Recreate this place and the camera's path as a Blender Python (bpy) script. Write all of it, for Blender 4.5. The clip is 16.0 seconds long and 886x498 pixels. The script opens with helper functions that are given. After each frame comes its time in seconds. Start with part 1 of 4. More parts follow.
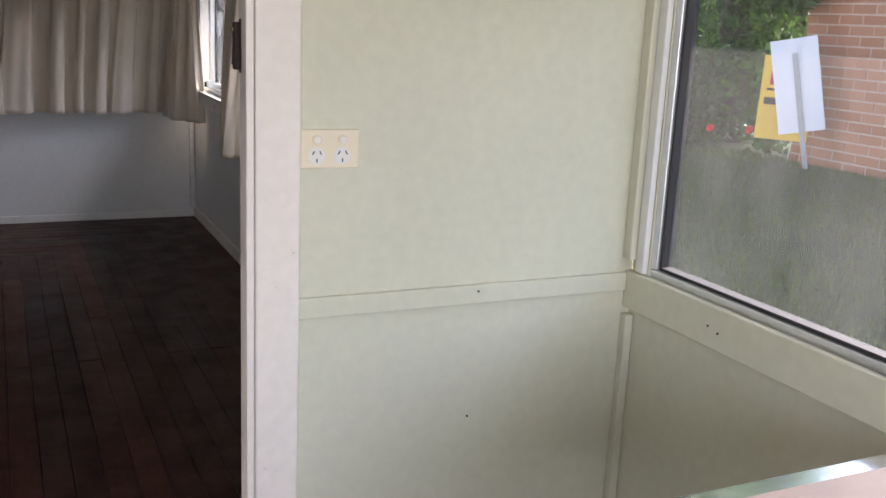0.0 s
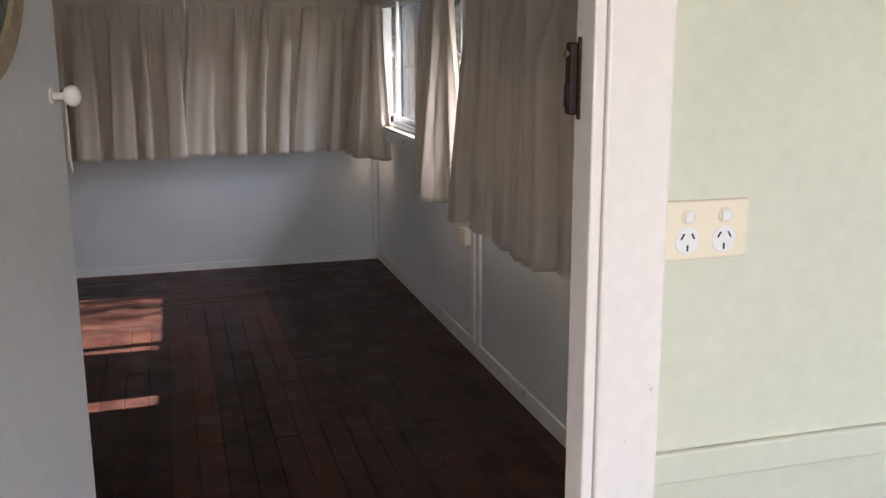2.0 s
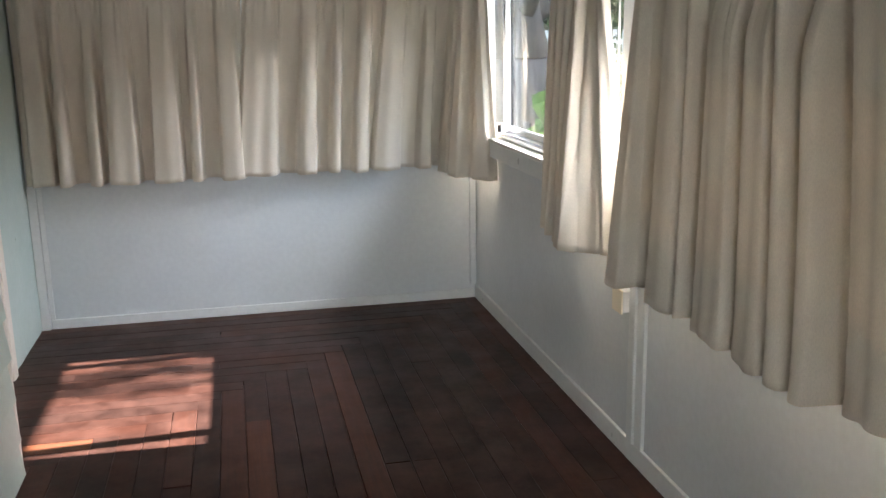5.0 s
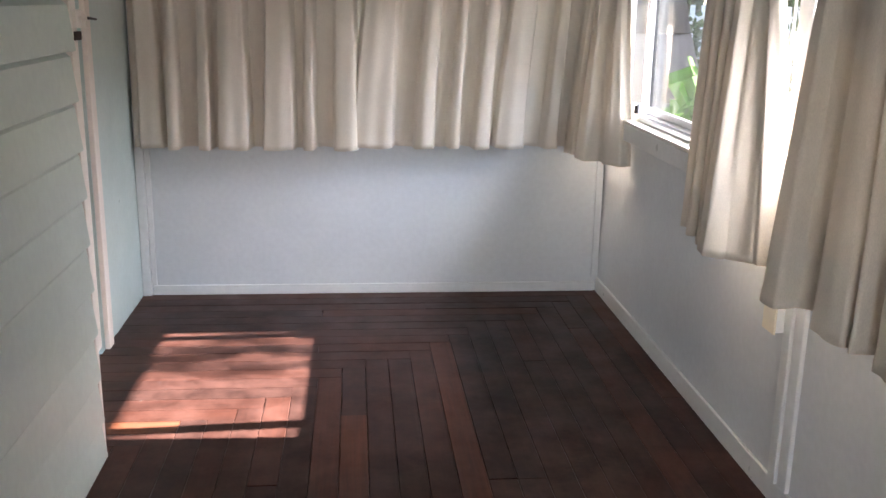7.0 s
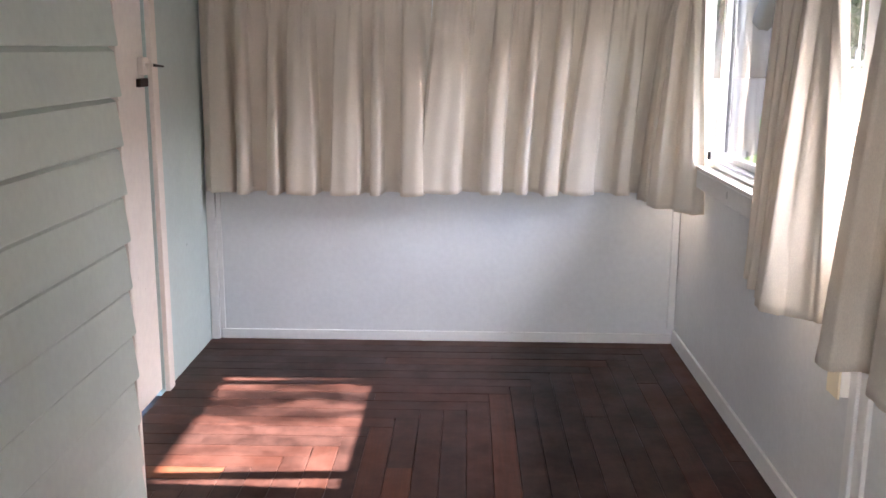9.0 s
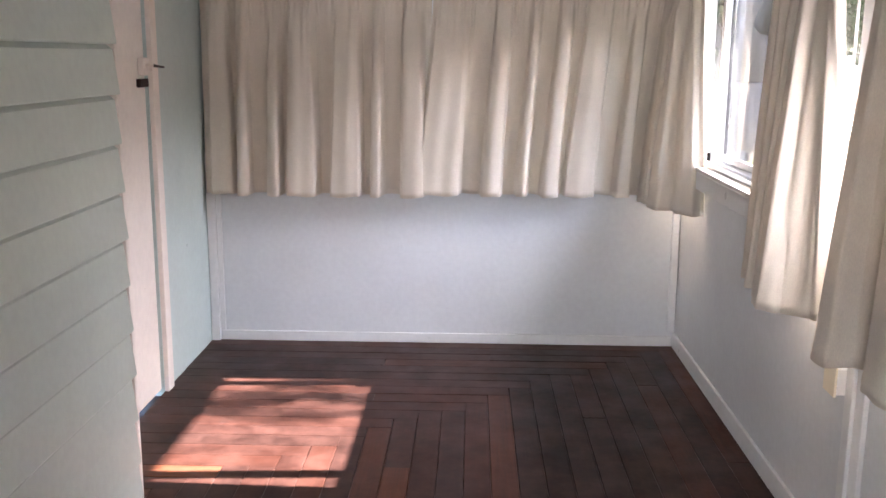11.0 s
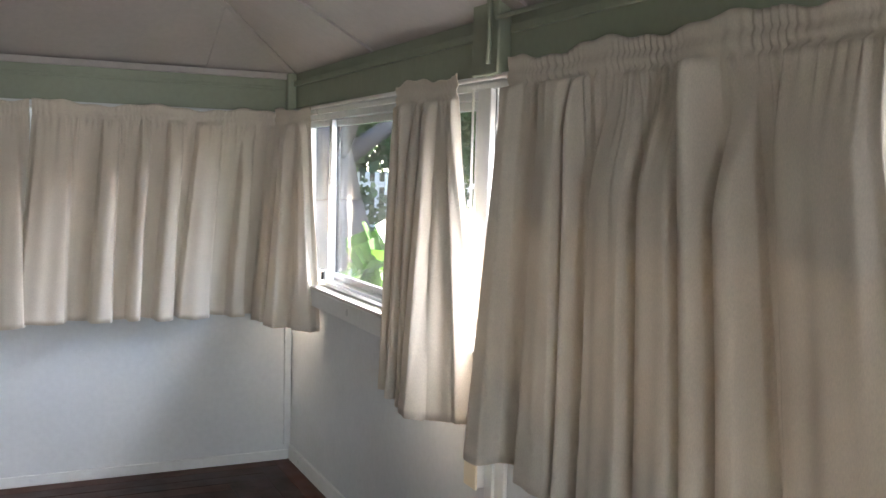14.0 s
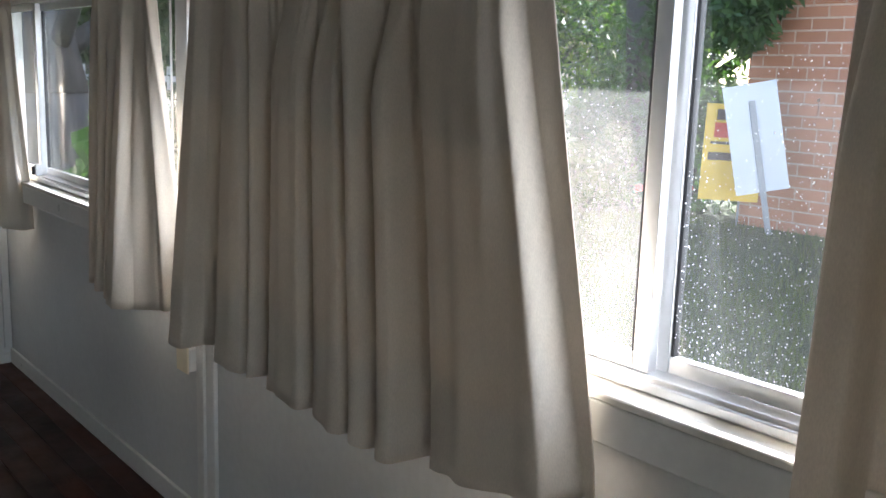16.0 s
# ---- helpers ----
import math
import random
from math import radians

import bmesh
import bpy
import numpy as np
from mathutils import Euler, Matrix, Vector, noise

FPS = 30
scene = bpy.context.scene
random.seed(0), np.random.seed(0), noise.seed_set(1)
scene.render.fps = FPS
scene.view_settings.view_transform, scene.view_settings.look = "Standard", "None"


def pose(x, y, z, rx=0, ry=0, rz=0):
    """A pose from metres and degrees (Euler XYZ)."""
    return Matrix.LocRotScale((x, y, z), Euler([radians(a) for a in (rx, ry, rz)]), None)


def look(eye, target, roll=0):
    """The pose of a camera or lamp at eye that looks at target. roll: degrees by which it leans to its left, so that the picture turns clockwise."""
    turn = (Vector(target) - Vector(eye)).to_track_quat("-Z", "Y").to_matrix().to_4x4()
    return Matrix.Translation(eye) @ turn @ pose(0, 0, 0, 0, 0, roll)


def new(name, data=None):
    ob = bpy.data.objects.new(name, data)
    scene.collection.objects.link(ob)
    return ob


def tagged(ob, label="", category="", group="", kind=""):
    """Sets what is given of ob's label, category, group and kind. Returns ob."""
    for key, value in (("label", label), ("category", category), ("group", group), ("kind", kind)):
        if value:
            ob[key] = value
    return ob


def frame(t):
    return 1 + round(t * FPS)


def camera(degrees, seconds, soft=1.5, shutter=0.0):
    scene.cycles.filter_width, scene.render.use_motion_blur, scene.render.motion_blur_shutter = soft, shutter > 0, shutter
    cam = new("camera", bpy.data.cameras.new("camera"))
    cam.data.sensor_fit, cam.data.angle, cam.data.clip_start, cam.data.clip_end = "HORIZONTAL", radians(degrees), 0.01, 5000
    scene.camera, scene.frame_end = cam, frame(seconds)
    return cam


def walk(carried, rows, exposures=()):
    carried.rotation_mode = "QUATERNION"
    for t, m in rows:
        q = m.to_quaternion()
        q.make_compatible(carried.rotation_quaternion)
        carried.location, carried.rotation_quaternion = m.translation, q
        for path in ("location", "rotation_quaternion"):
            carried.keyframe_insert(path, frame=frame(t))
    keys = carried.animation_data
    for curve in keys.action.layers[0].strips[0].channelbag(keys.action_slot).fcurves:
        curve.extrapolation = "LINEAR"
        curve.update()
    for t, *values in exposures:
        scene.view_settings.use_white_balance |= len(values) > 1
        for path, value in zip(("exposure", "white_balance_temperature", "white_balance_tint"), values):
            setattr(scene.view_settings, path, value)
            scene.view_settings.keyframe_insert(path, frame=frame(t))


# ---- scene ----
cam = camera(50.2, 16.0)
PATH = [
    (0, (-1.279, -1.69, 1.487), (-0.444, 0.066, 1.018), 2.7),
    (0.5, (-1.257, -1.494, 1.473), (-0.632, 0.346, 1.0), 1.0),
    (1, (-1.278, -1.363, 1.462), (-0.729, 0.503, 0.998), 0.6),
    (1.5, (-1.365, -1.228, 1.488), (-0.804, 0.636, 1.028), -0.1),
    (2, (-1.341, -1.005, 1.469), (-0.803, 0.873, 1.041), -0.2),
    (2.5, (-1.33, -0.798, 1.473), (-0.82, 1.097, 1.083), 0.0),
    (3, (-1.32, -0.582, 1.473), (-0.82, 1.323, 1.123), -0.2),
    (3.5, (-1.353, -0.276, 1.473), (-0.839, 1.63, 1.153), -0.2),
    (4, (-1.313, -0.039, 1.482), (-0.823, 1.852, 1.055), -0.7),
    (6.5, (-1.274, 0.543, 1.456), (-1.016, 2.471, 0.991), 0.9),
    (7, (-1.257, 0.629, 1.454), (-1.074, 2.555, 0.947), 1.0),
    (7.5, (-1.212, 0.688, 1.445), (-1.119, 2.619, 0.933), 0.9),
    (8, (-1.14, 0.738, 1.443), (-1.132, 2.682, 0.971), 0.6),
    (8.5, (-1.061, 0.728, 1.442), (-1.103, 2.682, 1.016), 0.3),
    (11, (-1.019, 0.712, 1.412), (-1.078, 2.671, 1.013), 0.4),
    (11.5, (-1.001, 0.72, 1.401), (-1.071, 2.694, 1.084), 0.5),
    (12, (-0.995, 0.731, 1.411), (-1.038, 2.715, 1.165), 0.7),
    (12.5, (-1.048, 0.748, 1.461), (-0.959, 2.737, 1.272), 1.0),
    (13, (-1.122, 0.75, 1.498), (-0.81, 2.721, 1.362), 0.7),
    (13.5, (-1.261, 0.683, 1.48), (-0.668, 2.588, 1.344), 0.6),
    (14, (-1.341, 0.658, 1.485), (-0.492, 2.462, 1.323), 1.5),
    (14.5, (-1.331, 0.571, 1.490), (-0.291, 2.269, 1.303), 2.8),
    (15, (-1.293, 0.495, 1.489), (-0.138, 2.110, 1.250), 2.9),
    (15.5, (-1.271, 0.474, 1.486), (-0.045, 2.027, 1.187), 2.5),
    (16, (-1.234, 0.469, 1.468), (0.017, 1.987, 1.106), 1.9),
]
EXPOSURES = [(0, 2.45, 6550, 24), (1.5, 2.6, 6500, 24), (2.5, 3.0, 6500, 20), (3.5, 3.3, 6400, 12), (4.2, 3.55, 6400, 12), (7, 4.05, 6350, 20), (8.5, 4.15, 6400, 24), (13.4, 4.3, 6450, 26), (14, 3.8, 6250, 16), (15, 2.6, 6000, 16), (15.5, 2.5, 5950, 14), (16, 2.7, 6000, 14)]
walk(cam, [(t, look(eye, target, roll)) for t, eye, target, roll in PATH], EXPOSURES)

# ---- world, sun and sky ----
SUN = Vector((1.0, 0.06, 0.685)).normalized()
world = bpy.data.worlds.new("world")
scene.world = world
world.use_nodes = True
wn = world.node_tree.nodes
sky = wn.new("ShaderNodeTexSky")
sky.sky_type = "NISHITA"
sky.sun_disc = False
sky.sun_elevation = math.asin(SUN.z)
sky.sun_rotation = math.atan2(SUN.x, SUN.y)
world.node_tree.links.new(sky.outputs[0], wn["Background"].inputs[0])
wn["Background"].inputs[1].default_value = 0.15
sun_data = bpy.data.lights.new("sun", "SUN")
sun_data.energy, sun_data.angle, sun_data.color = 5.0, radians(0.6), (1.0, 0.96, 0.90)
sun = new("sun", sun_data)
sun.matrix_world = look(SUN * 30, (0, 0, 0))


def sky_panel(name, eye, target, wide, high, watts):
    """Area lamp added to stand in for daylight through a window."""
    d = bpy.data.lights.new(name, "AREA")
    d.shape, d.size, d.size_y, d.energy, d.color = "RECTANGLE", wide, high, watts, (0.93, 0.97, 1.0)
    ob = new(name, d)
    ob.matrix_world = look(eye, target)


# Window 5 is unseen, assumed behind the viewpoint to light the green room.
sky_panel("daylight_window_5", (-1.7, -3.59, 1.5), (-1.7, 0, 1.3), 2.3, 1.1, 10.5)
# Added lamp outside, past the eave edge, that side-lights the end wall and curtains.
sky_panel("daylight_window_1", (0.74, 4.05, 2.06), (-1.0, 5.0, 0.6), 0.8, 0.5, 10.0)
sky_panel("daylight_window_2", (0.0, 1.33, 1.35), (-0.42, 2.23, 1.22), 0.30, 0.66, 0.4)
# Added behind the half drawn curtain to brighten the neighbouring panel's fold.
sky_panel("daylight_window_2_end", (-0.005, 3.02, 1.27), (-0.45, 3.92, 1.12), 0.16, 0.54, 0.30)

# ---- materials ----


class Mat:
    """A node material in the making."""

    def __init__(self, name, rough=0.6, metal=0.0, spec=0.5):
        self.m = bpy.data.materials.new(name)
        self.m.use_nodes = True
        self.t = self.m.node_tree
        self.b = self.t.nodes["Principled BSDF"]
        self.b.inputs["Roughness"].default_value = rough
        self.b.inputs["Metallic"].default_value = metal
        self.b.inputs["Specular IOR Level"].default_value = spec
        self.co = self.n("ShaderNodeTexCoord").outputs["Object"]

    def n(self, kind, **kw):
        node = self.t.nodes.new(kind)
        for k, v in kw.items():
            node.inputs[k.replace("_", " ")].default_value = v
        return node

    def link(self, a, b):
        self.t.links.new(a, b)

    def mapped(self, scale):
        mp = self.n("ShaderNodeMapping")
        mp.inputs["Scale"].default_value = scale
        self.link(self.co, mp.inputs["Vector"])
        return mp.outputs[0]

    def noise(self, scale, detail=4.0, rough=0.55, stretch=(1, 1, 1)):
        tex = self.n("ShaderNodeTexNoise", Scale=scale, Detail=detail, Roughness=rough)
        self.link(self.mapped(stretch), tex.inputs["Vector"])
        return tex.outputs["Fac"]

    def ramp(self, fac, stops):
        r = self.n("ShaderNodeValToRGB")
        e = r.color_ramp.elements
        while len(e) < len(stops):
            e.new(0.5)
        for el, (pos, col) in zip(e, stops):
            el.position, el.color = pos, (*col, 1) if len(col) == 3 else col
        self.link(fac, r.inputs[0])
        return r.outputs[0]

    def mix(self, fac, a, b, how="MIX"):
        mx = self.t.nodes.new("ShaderNodeMix")
        mx.data_type, mx.blend_type = "RGBA", how
        for sock, v in ((mx.inputs[0], fac), (mx.inputs[6], a), (mx.inputs[7], b)):
            if isinstance(v, (int, float)):
                sock.default_value = v
            elif isinstance(v, tuple):
                sock.default_value = (*v, 1)
            else:
                self.link(v, sock)
        return mx.outputs[2]

    def bump(self, height, strength=0.2, distance=0.002):
        bp = self.n("ShaderNodeBump", Strength=strength, Distance=distance)
        self.link(height, bp.inputs["Height"])
        if self.b.inputs["Normal"].is_linked:
            self.link(self.b.inputs["Normal"].links[0].from_socket, bp.inputs["Normal"])
        self.link(bp.outputs[0], self.b.inputs["Normal"])

    def color(self, c):
        if isinstance(c, tuple):
            self.b.inputs["Base Color"].default_value = (*c, 1)
        else:
            self.link(c, self.b.inputs["Base Color"])

    def rough(self, c):
        self.link(c, self.b.inputs["Roughness"])


def shade(c, k):
    return tuple(min(1.0, v * k) for v in c)


def paint(name, c, rough=0.45, dirt=(0.55, 0.5, 0.42), grime=0.5, wear=None):
    """Old brushed house paint: slight tone drift, brush relief, small marks."""
    m = Mat(name, rough)
    base = m.ramp(m.noise(2.3, 5), [(0.3, shade(c, 0.94)), (0.7, shade(c, 1.03))])
    fine = m.ramp(m.noise(38, 3), [(0.35, (0.97,) * 3), (0.65, (1.02,) * 3)])
    col = m.mix(1.0, base, fine, "MULTIPLY")
    spots = m.ramp(m.noise(9.0, 6, 0.7), [(0.66, (0, 0, 0)), (0.8, (grime * 0.5,) * 3)])
    col = m.mix(spots, col, tuple(c[i] * dirt[i] * 1.4 for i in range(3)))
    if wear:
        chips = m.ramp(m.noise(24.0, 5, 0.75), [(0.68, (0, 0, 0)), (0.7, (1, 1, 1))])
        col = m.mix(chips, col, wear)
    m.color(col)
    m.rough(m.ramp(m.noise(6, 3), [(0.3, (rough - 0.08,) * 3), (0.7, (rough + 0.1,) * 3)]))
    m.bump(m.noise(70, 3, 0.6, (1, 1, 0.15)), 0.12, 0.001)
    m.bump(m.noise(7, 2), 0.15, 0.004)
    return m.m


WALL_WHITE = paint("grey_white_wall_paint", (0.70, 0.71, 0.70), 0.4)
WALL_GREEN = paint("pale_green_wall_paint", (0.66, 0.655, 0.515), 0.42)
WALL_SAGE = paint("sage_green_paint", (0.29, 0.32, 0.235), 0.5)
WALL_MINT = paint("pale_mint_paint", (0.56, 0.66, 0.62), 0.35)
BOARD_PAINT = paint("weatherboard_paint", (0.60, 0.65, 0.58), 0.42, grime=0.8)
TRIM_WHITE = paint("white_trim_paint", (0.78, 0.78, 0.75), 0.35, grime=0.7)
TRIM_CREAM = paint("cream_trim_paint", (0.88, 0.81, 0.735), 0.38, grime=0.6, wear=(0.62, 0.56, 0.44))
DOOR_PAINT = paint("door_paint", (0.72, 0.73, 0.73), 0.42, grime=0.9)
SILL_PAINT = paint("worn_sill_paint", (0.80, 0.77, 0.70), 0.4, grime=1.4, dirt=(0.6, 0.42, 0.22), wear=(0.5, 0.38, 0.2))
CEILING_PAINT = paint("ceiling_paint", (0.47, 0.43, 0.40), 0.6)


def plank_material():
    m = Mat("dark_stained_floorboard", 0.4, spec=0.12)
    rnd = m.n("ShaderNodeObjectInfo").outputs["Random"]
    apart = m.n("ShaderNodeMath")
    apart.operation = "MULTIPLY"
    m.link(rnd, apart.inputs[0])
    apart.inputs[1].default_value = 47.0
    shift = m.n("ShaderNodeVectorMath")
    m.link(m.co, shift.inputs[0])
    m.link(apart.outputs[0], shift.inputs[1])
    m.co = shift.outputs[0]
    tone = m.ramp(rnd, [(0.0, (0.009, 0.0038, 0.003)), (0.45, (0.016, 0.0058, 0.0042)), (0.78, (0.030, 0.0095, 0.0056)), (0.94, (0.062, 0.019, 0.009)), (1.0, (0.13, 0.042, 0.016))])
    grain = m.ramp(m.noise(60, 5, 0.65, (1, 0.045, 1)), [(0.3, (0.55,) * 3), (0.7, (1.35,) * 3)])
    col = m.mix(1.0, tone, grain, "MULTIPLY")
    m.bump(m.noise(60, 4, 0.6, (1, 0.045, 1)), 0.25, 0.001)
    m.co = m.n("ShaderNodeNewGeometry").outputs["Position"]
    # Pale wear, with the sun patch's whitish sheen put into the colour too.
    worn_and_sheen = m.ramp(m.noise(5.5, 7, 0.72), [(0.40, (0.06,) * 3), (0.74, (0.30,) * 3)])
    col = m.mix(worn_and_sheen, col, (0.22, 0.11, 0.085))
    m.color(col)
    m.rough(m.ramp(m.noise(5, 5, 0.65), [(0.3, (0.30,) * 3), (0.75, (0.55,) * 3)]))
    m.bump(m.noise(3, 2), 0.2, 0.003)
    return m.m


PLANK = plank_material()


def fabric(name, c, glow=0.055):
    m = Mat(name, 0.85, spec=0.2)
    weave = m.noise(420, 2, 0.5, (1, 1, 0.35))
    col = m.mix(1.0, m.ramp(m.noise(3, 4), [(0.3, shade(c, 0.92)), (0.7, shade(c, 1.04))]), m.ramp(weave, [(0.3, (0.93,) * 3), (0.7, (1.04,) * 3)]), "MULTIPLY")
    m.color(col)
    m.b.inputs["Sheen Weight"].default_value = 0.15
    m.bump(weave, 0.25, 0.0006)
    m.bump(m.noise(14, 4, 0.6), 0.3, 0.004)
    tr = m.n("ShaderNodeBsdfTranslucent")
    m.link(col, tr.inputs[0])
    mx = m.n("ShaderNodeMixShader", Fac=glow)
    m.link(m.b.outputs[0], mx.inputs[1])
    m.link(tr.outputs[0], mx.inputs[2])
    m.link(mx.outputs[0], m.t.nodes["Material Output"].inputs[0])
    return m.m


CURTAIN = fabric("oatmeal_curtain_cloth", (0.72, 0.645, 0.54))


def plain(name, c, rough=0.5, metal=0.0, var=0.12, scale=20.0, relief=0.1):
    m = Mat(name, rough, metal)
    m.color(m.ramp(m.noise(scale, 5), [(0.25, shade(c, 1 - var)), (0.75, shade(c, 1 + var))]))
    m.bump(m.noise(scale * 3, 3), relief, 0.001)
    return m.m


ALU = plain("dull_aluminium", (0.72, 0.73, 0.74), 0.38, 0.85, 0.06, 30, 0.04)
ALU_DARK = plain("dark_window_gasket", (0.03, 0.03, 0.032), 0.6)
ROD = plain("white_rod_enamel", (0.78, 0.76, 0.72), 0.3, 0.0, 0.04)
CHROME = plain("chrome_trim", (0.80, 0.80, 0.82), 0.12, 1.0, 0.04)
RUST = plain("rusty_lock_steel", (0.032, 0.017, 0.012), 0.65, 0.4, 0.7, 60, 0.5)
BRASS = plain("dull_brass", (0.42, 0.30, 0.14), 0.45, 0.8, 0.3)
DARK_METAL = plain("blackened_metal", (0.03, 0.028, 0.026), 0.5, 0.5)
IVORY = plain("ivory_plastic", (0.83, 0.74, 0.56), 0.35, 0.0, 0.05, 8, 0.03)
WHITE_PLASTIC = plain("white_plastic", (0.82, 0.80, 0.76), 0.3, 0.0, 0.03, 8, 0.03)
SLOT = plain("dark_slot", (0.02, 0.018, 0.016), 0.7)
PORCELAIN = plain("white_porcelain", (0.84, 0.80, 0.74), 0.15, 0.0, 0.03, 6, 0.02)
RIM_WOOD = plain("varnished_window_rim", (0.36, 0.28, 0.17), 0.4, 0.0, 0.25, 25)
TABLETOP = plain("dark_laminate", (0.04, 0.025, 0.02), 0.6, 0.0, 0.3, 12)
CORD = plain("beige_cord", (0.62, 0.54, 0.42), 0.8)
BLIND_TAG = plain("brown_cord_tag", (0.20, 0.14, 0.10), 0.8)
SIGN_WHITE = plain("white_sign_board", (0.60, 0.62, 0.69), 0.5, 0.0, 0.04)
SIGN_GREY = plain("grey_sign_post", (0.30, 0.31, 0.33), 0.6)
SIGN_YELLOW = plain("yellow_sign_board", (0.75, 0.50, 0.06), 0.5, 0.0, 0.06)
SIGN_INK = plain("dark_sign_ink", (0.05, 0.04, 0.04), 0.6)
SIGN_RED = plain("red_sign_ink", (0.55, 0.05, 0.04), 0.6)
MORTAR = plain("mortar", (0.47, 0.38, 0.32), 0.9, 0.0, 0.2, 40, 0.4)
PICKET = plain("white_fence_paint", (0.80, 0.80, 0.78), 0.5)
ROOF_GREY = plain("grey_roof_sheet", (0.33, 0.34, 0.37), 0.5, 0.0, 0.15, 3)
CREAM_WALL = plain("cream_house_wall", (0.70, 0.62, 0.44), 0.7, 0.0, 0.08, 3)
BARK = plain("grey_bark", (0.065, 0.055, 0.05), 0.9, 0.0, 0.45, 14, 0.9)
EAVE_PAINT = plain("eave_paint", (0.62, 0.60, 0.55), 0.6)


def brick_material():
    m = Mat("salmon_brick", 0.85)
    rnd = m.n("ShaderNodeObjectInfo").outputs["Random"]
    isl = m.n("ShaderNodeNewGeometry").outputs["Random Per Island"]
    pick = m.mix(0.5, rnd, isl)
    col = m.ramp(pick, [(0.2, (0.29, 0.125, 0.075)), (0.5, (0.36, 0.16, 0.095)), (0.8, (0.42, 0.20, 0.13))])
    col = m.mix(1.0, col, m.ramp(m.noise(40, 5, 0.7), [(0.3, (0.82,) * 3), (0.7, (1.1,) * 3)]), "MULTIPLY")
    m.color(col)
    m.bump(m.noise(90, 4, 0.7), 0.5, 0.003)
    return m.m


BRICK = brick_material()


def leaf_material(name, dark, light, thin=0.35):
    m = Mat(name, 0.5)
    isl = m.n("ShaderNodeNewGeometry").outputs["Random Per Island"]
    col = m.ramp(isl, [(0.0, dark), (1.0, light)])
    m.color(col)
    tr = m.n("ShaderNodeBsdfTranslucent")
    m.link(m.mix(1.0, col, (1.3, 1.5, 0.6), "MULTIPLY"), tr.inputs[0])
    mx = m.n("ShaderNodeMixShader", Fac=thin)
    m.link(m.b.outputs[0], mx.inputs[1])
    m.link(tr.outputs[0], mx.inputs[2])
    m.link(mx.outputs[0], m.t.nodes["Material Output"].inputs[0])
    return m.m


LEAF = leaf_material("green_leaf", (0.02, 0.052, 0.015), (0.065, 0.125, 0.03))
LEAF_LIGHT = leaf_material("yellow_green_leaf", (0.10, 0.20, 0.03), (0.22, 0.34, 0.05))
LEAF_LIME = leaf_material("lime_leaf", (0.06, 0.14, 0.02), (0.13, 0.24, 0.035), 0.4)
FLOWER = plain("red_flower", (0.65, 0.035, 0.02), 0.6)
GRASS = leaf_material("grass_blade", (0.045, 0.075, 0.025), (0.13, 0.16, 0.06))


def ground_material():
    m = Mat("dry_lawn", 0.95)
    a = m.ramp(m.noise(1.6, 6, 0.65), [(0.3, (0.035, 0.05, 0.02)), (0.55, (0.06, 0.075, 0.032)), (0.75, (0.11, 0.10, 0.055))])
    b = m.ramp(m.noise(55, 4, 0.7), [(0.3, (0.55,) * 3), (0.7, (1.35,) * 3)])
    m.color(m.mix(1.0, a, b, "MULTIPLY"))
    m.bump(m.noise(22, 4, 0.75), 0.25, 0.02)
    return m.m


GROUND = ground_material()


def glass_material(name, film=0.05, tint=(0.93, 0.95, 0.94)):
    """Thin clear pane: passes light, mirrors by its Fresnel, with a dirty film in streaks."""
    m = Mat(name, 0.05)
    clear = m.n("ShaderNodeBsdfTransparent")
    clear.inputs[0].default_value = (*tint, 1)
    gloss = m.n("ShaderNodeBsdfGlossy", Roughness=0.02)
    edge = m.n("ShaderNodeLayerWeight", Blend=0.5).outputs["Facing"]
    power = m.n("ShaderNodeMath")
    power.operation = "POWER"
    m.link(edge, power.inputs[0])
    power.inputs[1].default_value = 5.0
    fres = m.n("ShaderNodeMath")
    fres.operation = "MULTIPLY_ADD"
    m.link(power.outputs[0], fres.inputs[0])
    fres.inputs[1].default_value, fres.inputs[2].default_value = 0.9, 0.04
    mx = m.n("ShaderNodeMixShader")
    m.link(fres.outputs[0], mx.inputs[0])
    m.link(clear.outputs[0], mx.inputs[1])
    m.link(gloss.outputs[0], mx.inputs[2])
    dirt = m.n("ShaderNodeBsdfTranslucent")
    dirt.inputs[0].default_value = (0.8, 0.8, 0.8, 1)
    dif = m.n("ShaderNodeBsdfDiffuse")
    dif.inputs[0].default_value = (0.75, 0.75, 0.75, 1)
    both = m.n("ShaderNodeMixShader", Fac=0.5)
    m.link(dirt.outputs[0], both.inputs[1])
    m.link(dif.outputs[0], both.inputs[2])
    streak = m.noise(9, 4, 0.6, (1, 1, 0.12))
    blot = m.noise(4, 3, 0.6)
    amount = m.ramp(m.mix(0.5, streak, blot), [(0.35, (film * 0.35,) * 3), (0.68, (film * 1.7,) * 3)])
    out = m.n("ShaderNodeMixShader")
    m.link(amount, out.inputs[0])
    m.link(mx.outputs[0], out.inputs[1])
    m.link(both.outputs[0], out.inputs[2])
    m.link(out.outputs[0], m.t.nodes["Material Output"].inputs[0])
    return m.m


GLASS = glass_material("dirty_window_glass", 0.007)
GLASS_SPOTTED = glass_material("spotted_window_glass", 0.06)
GLASS_STREAKED = glass_material("streaked_window_glass", 0.014)
GLASS_CLEAN = glass_material("cleaner_window_glass", 0.016)
GLASS_PATTERN = plain("ripple_glass", (0.10, 0.13, 0.12), 0.12, 0.0, 0.6, 45, 1.0)
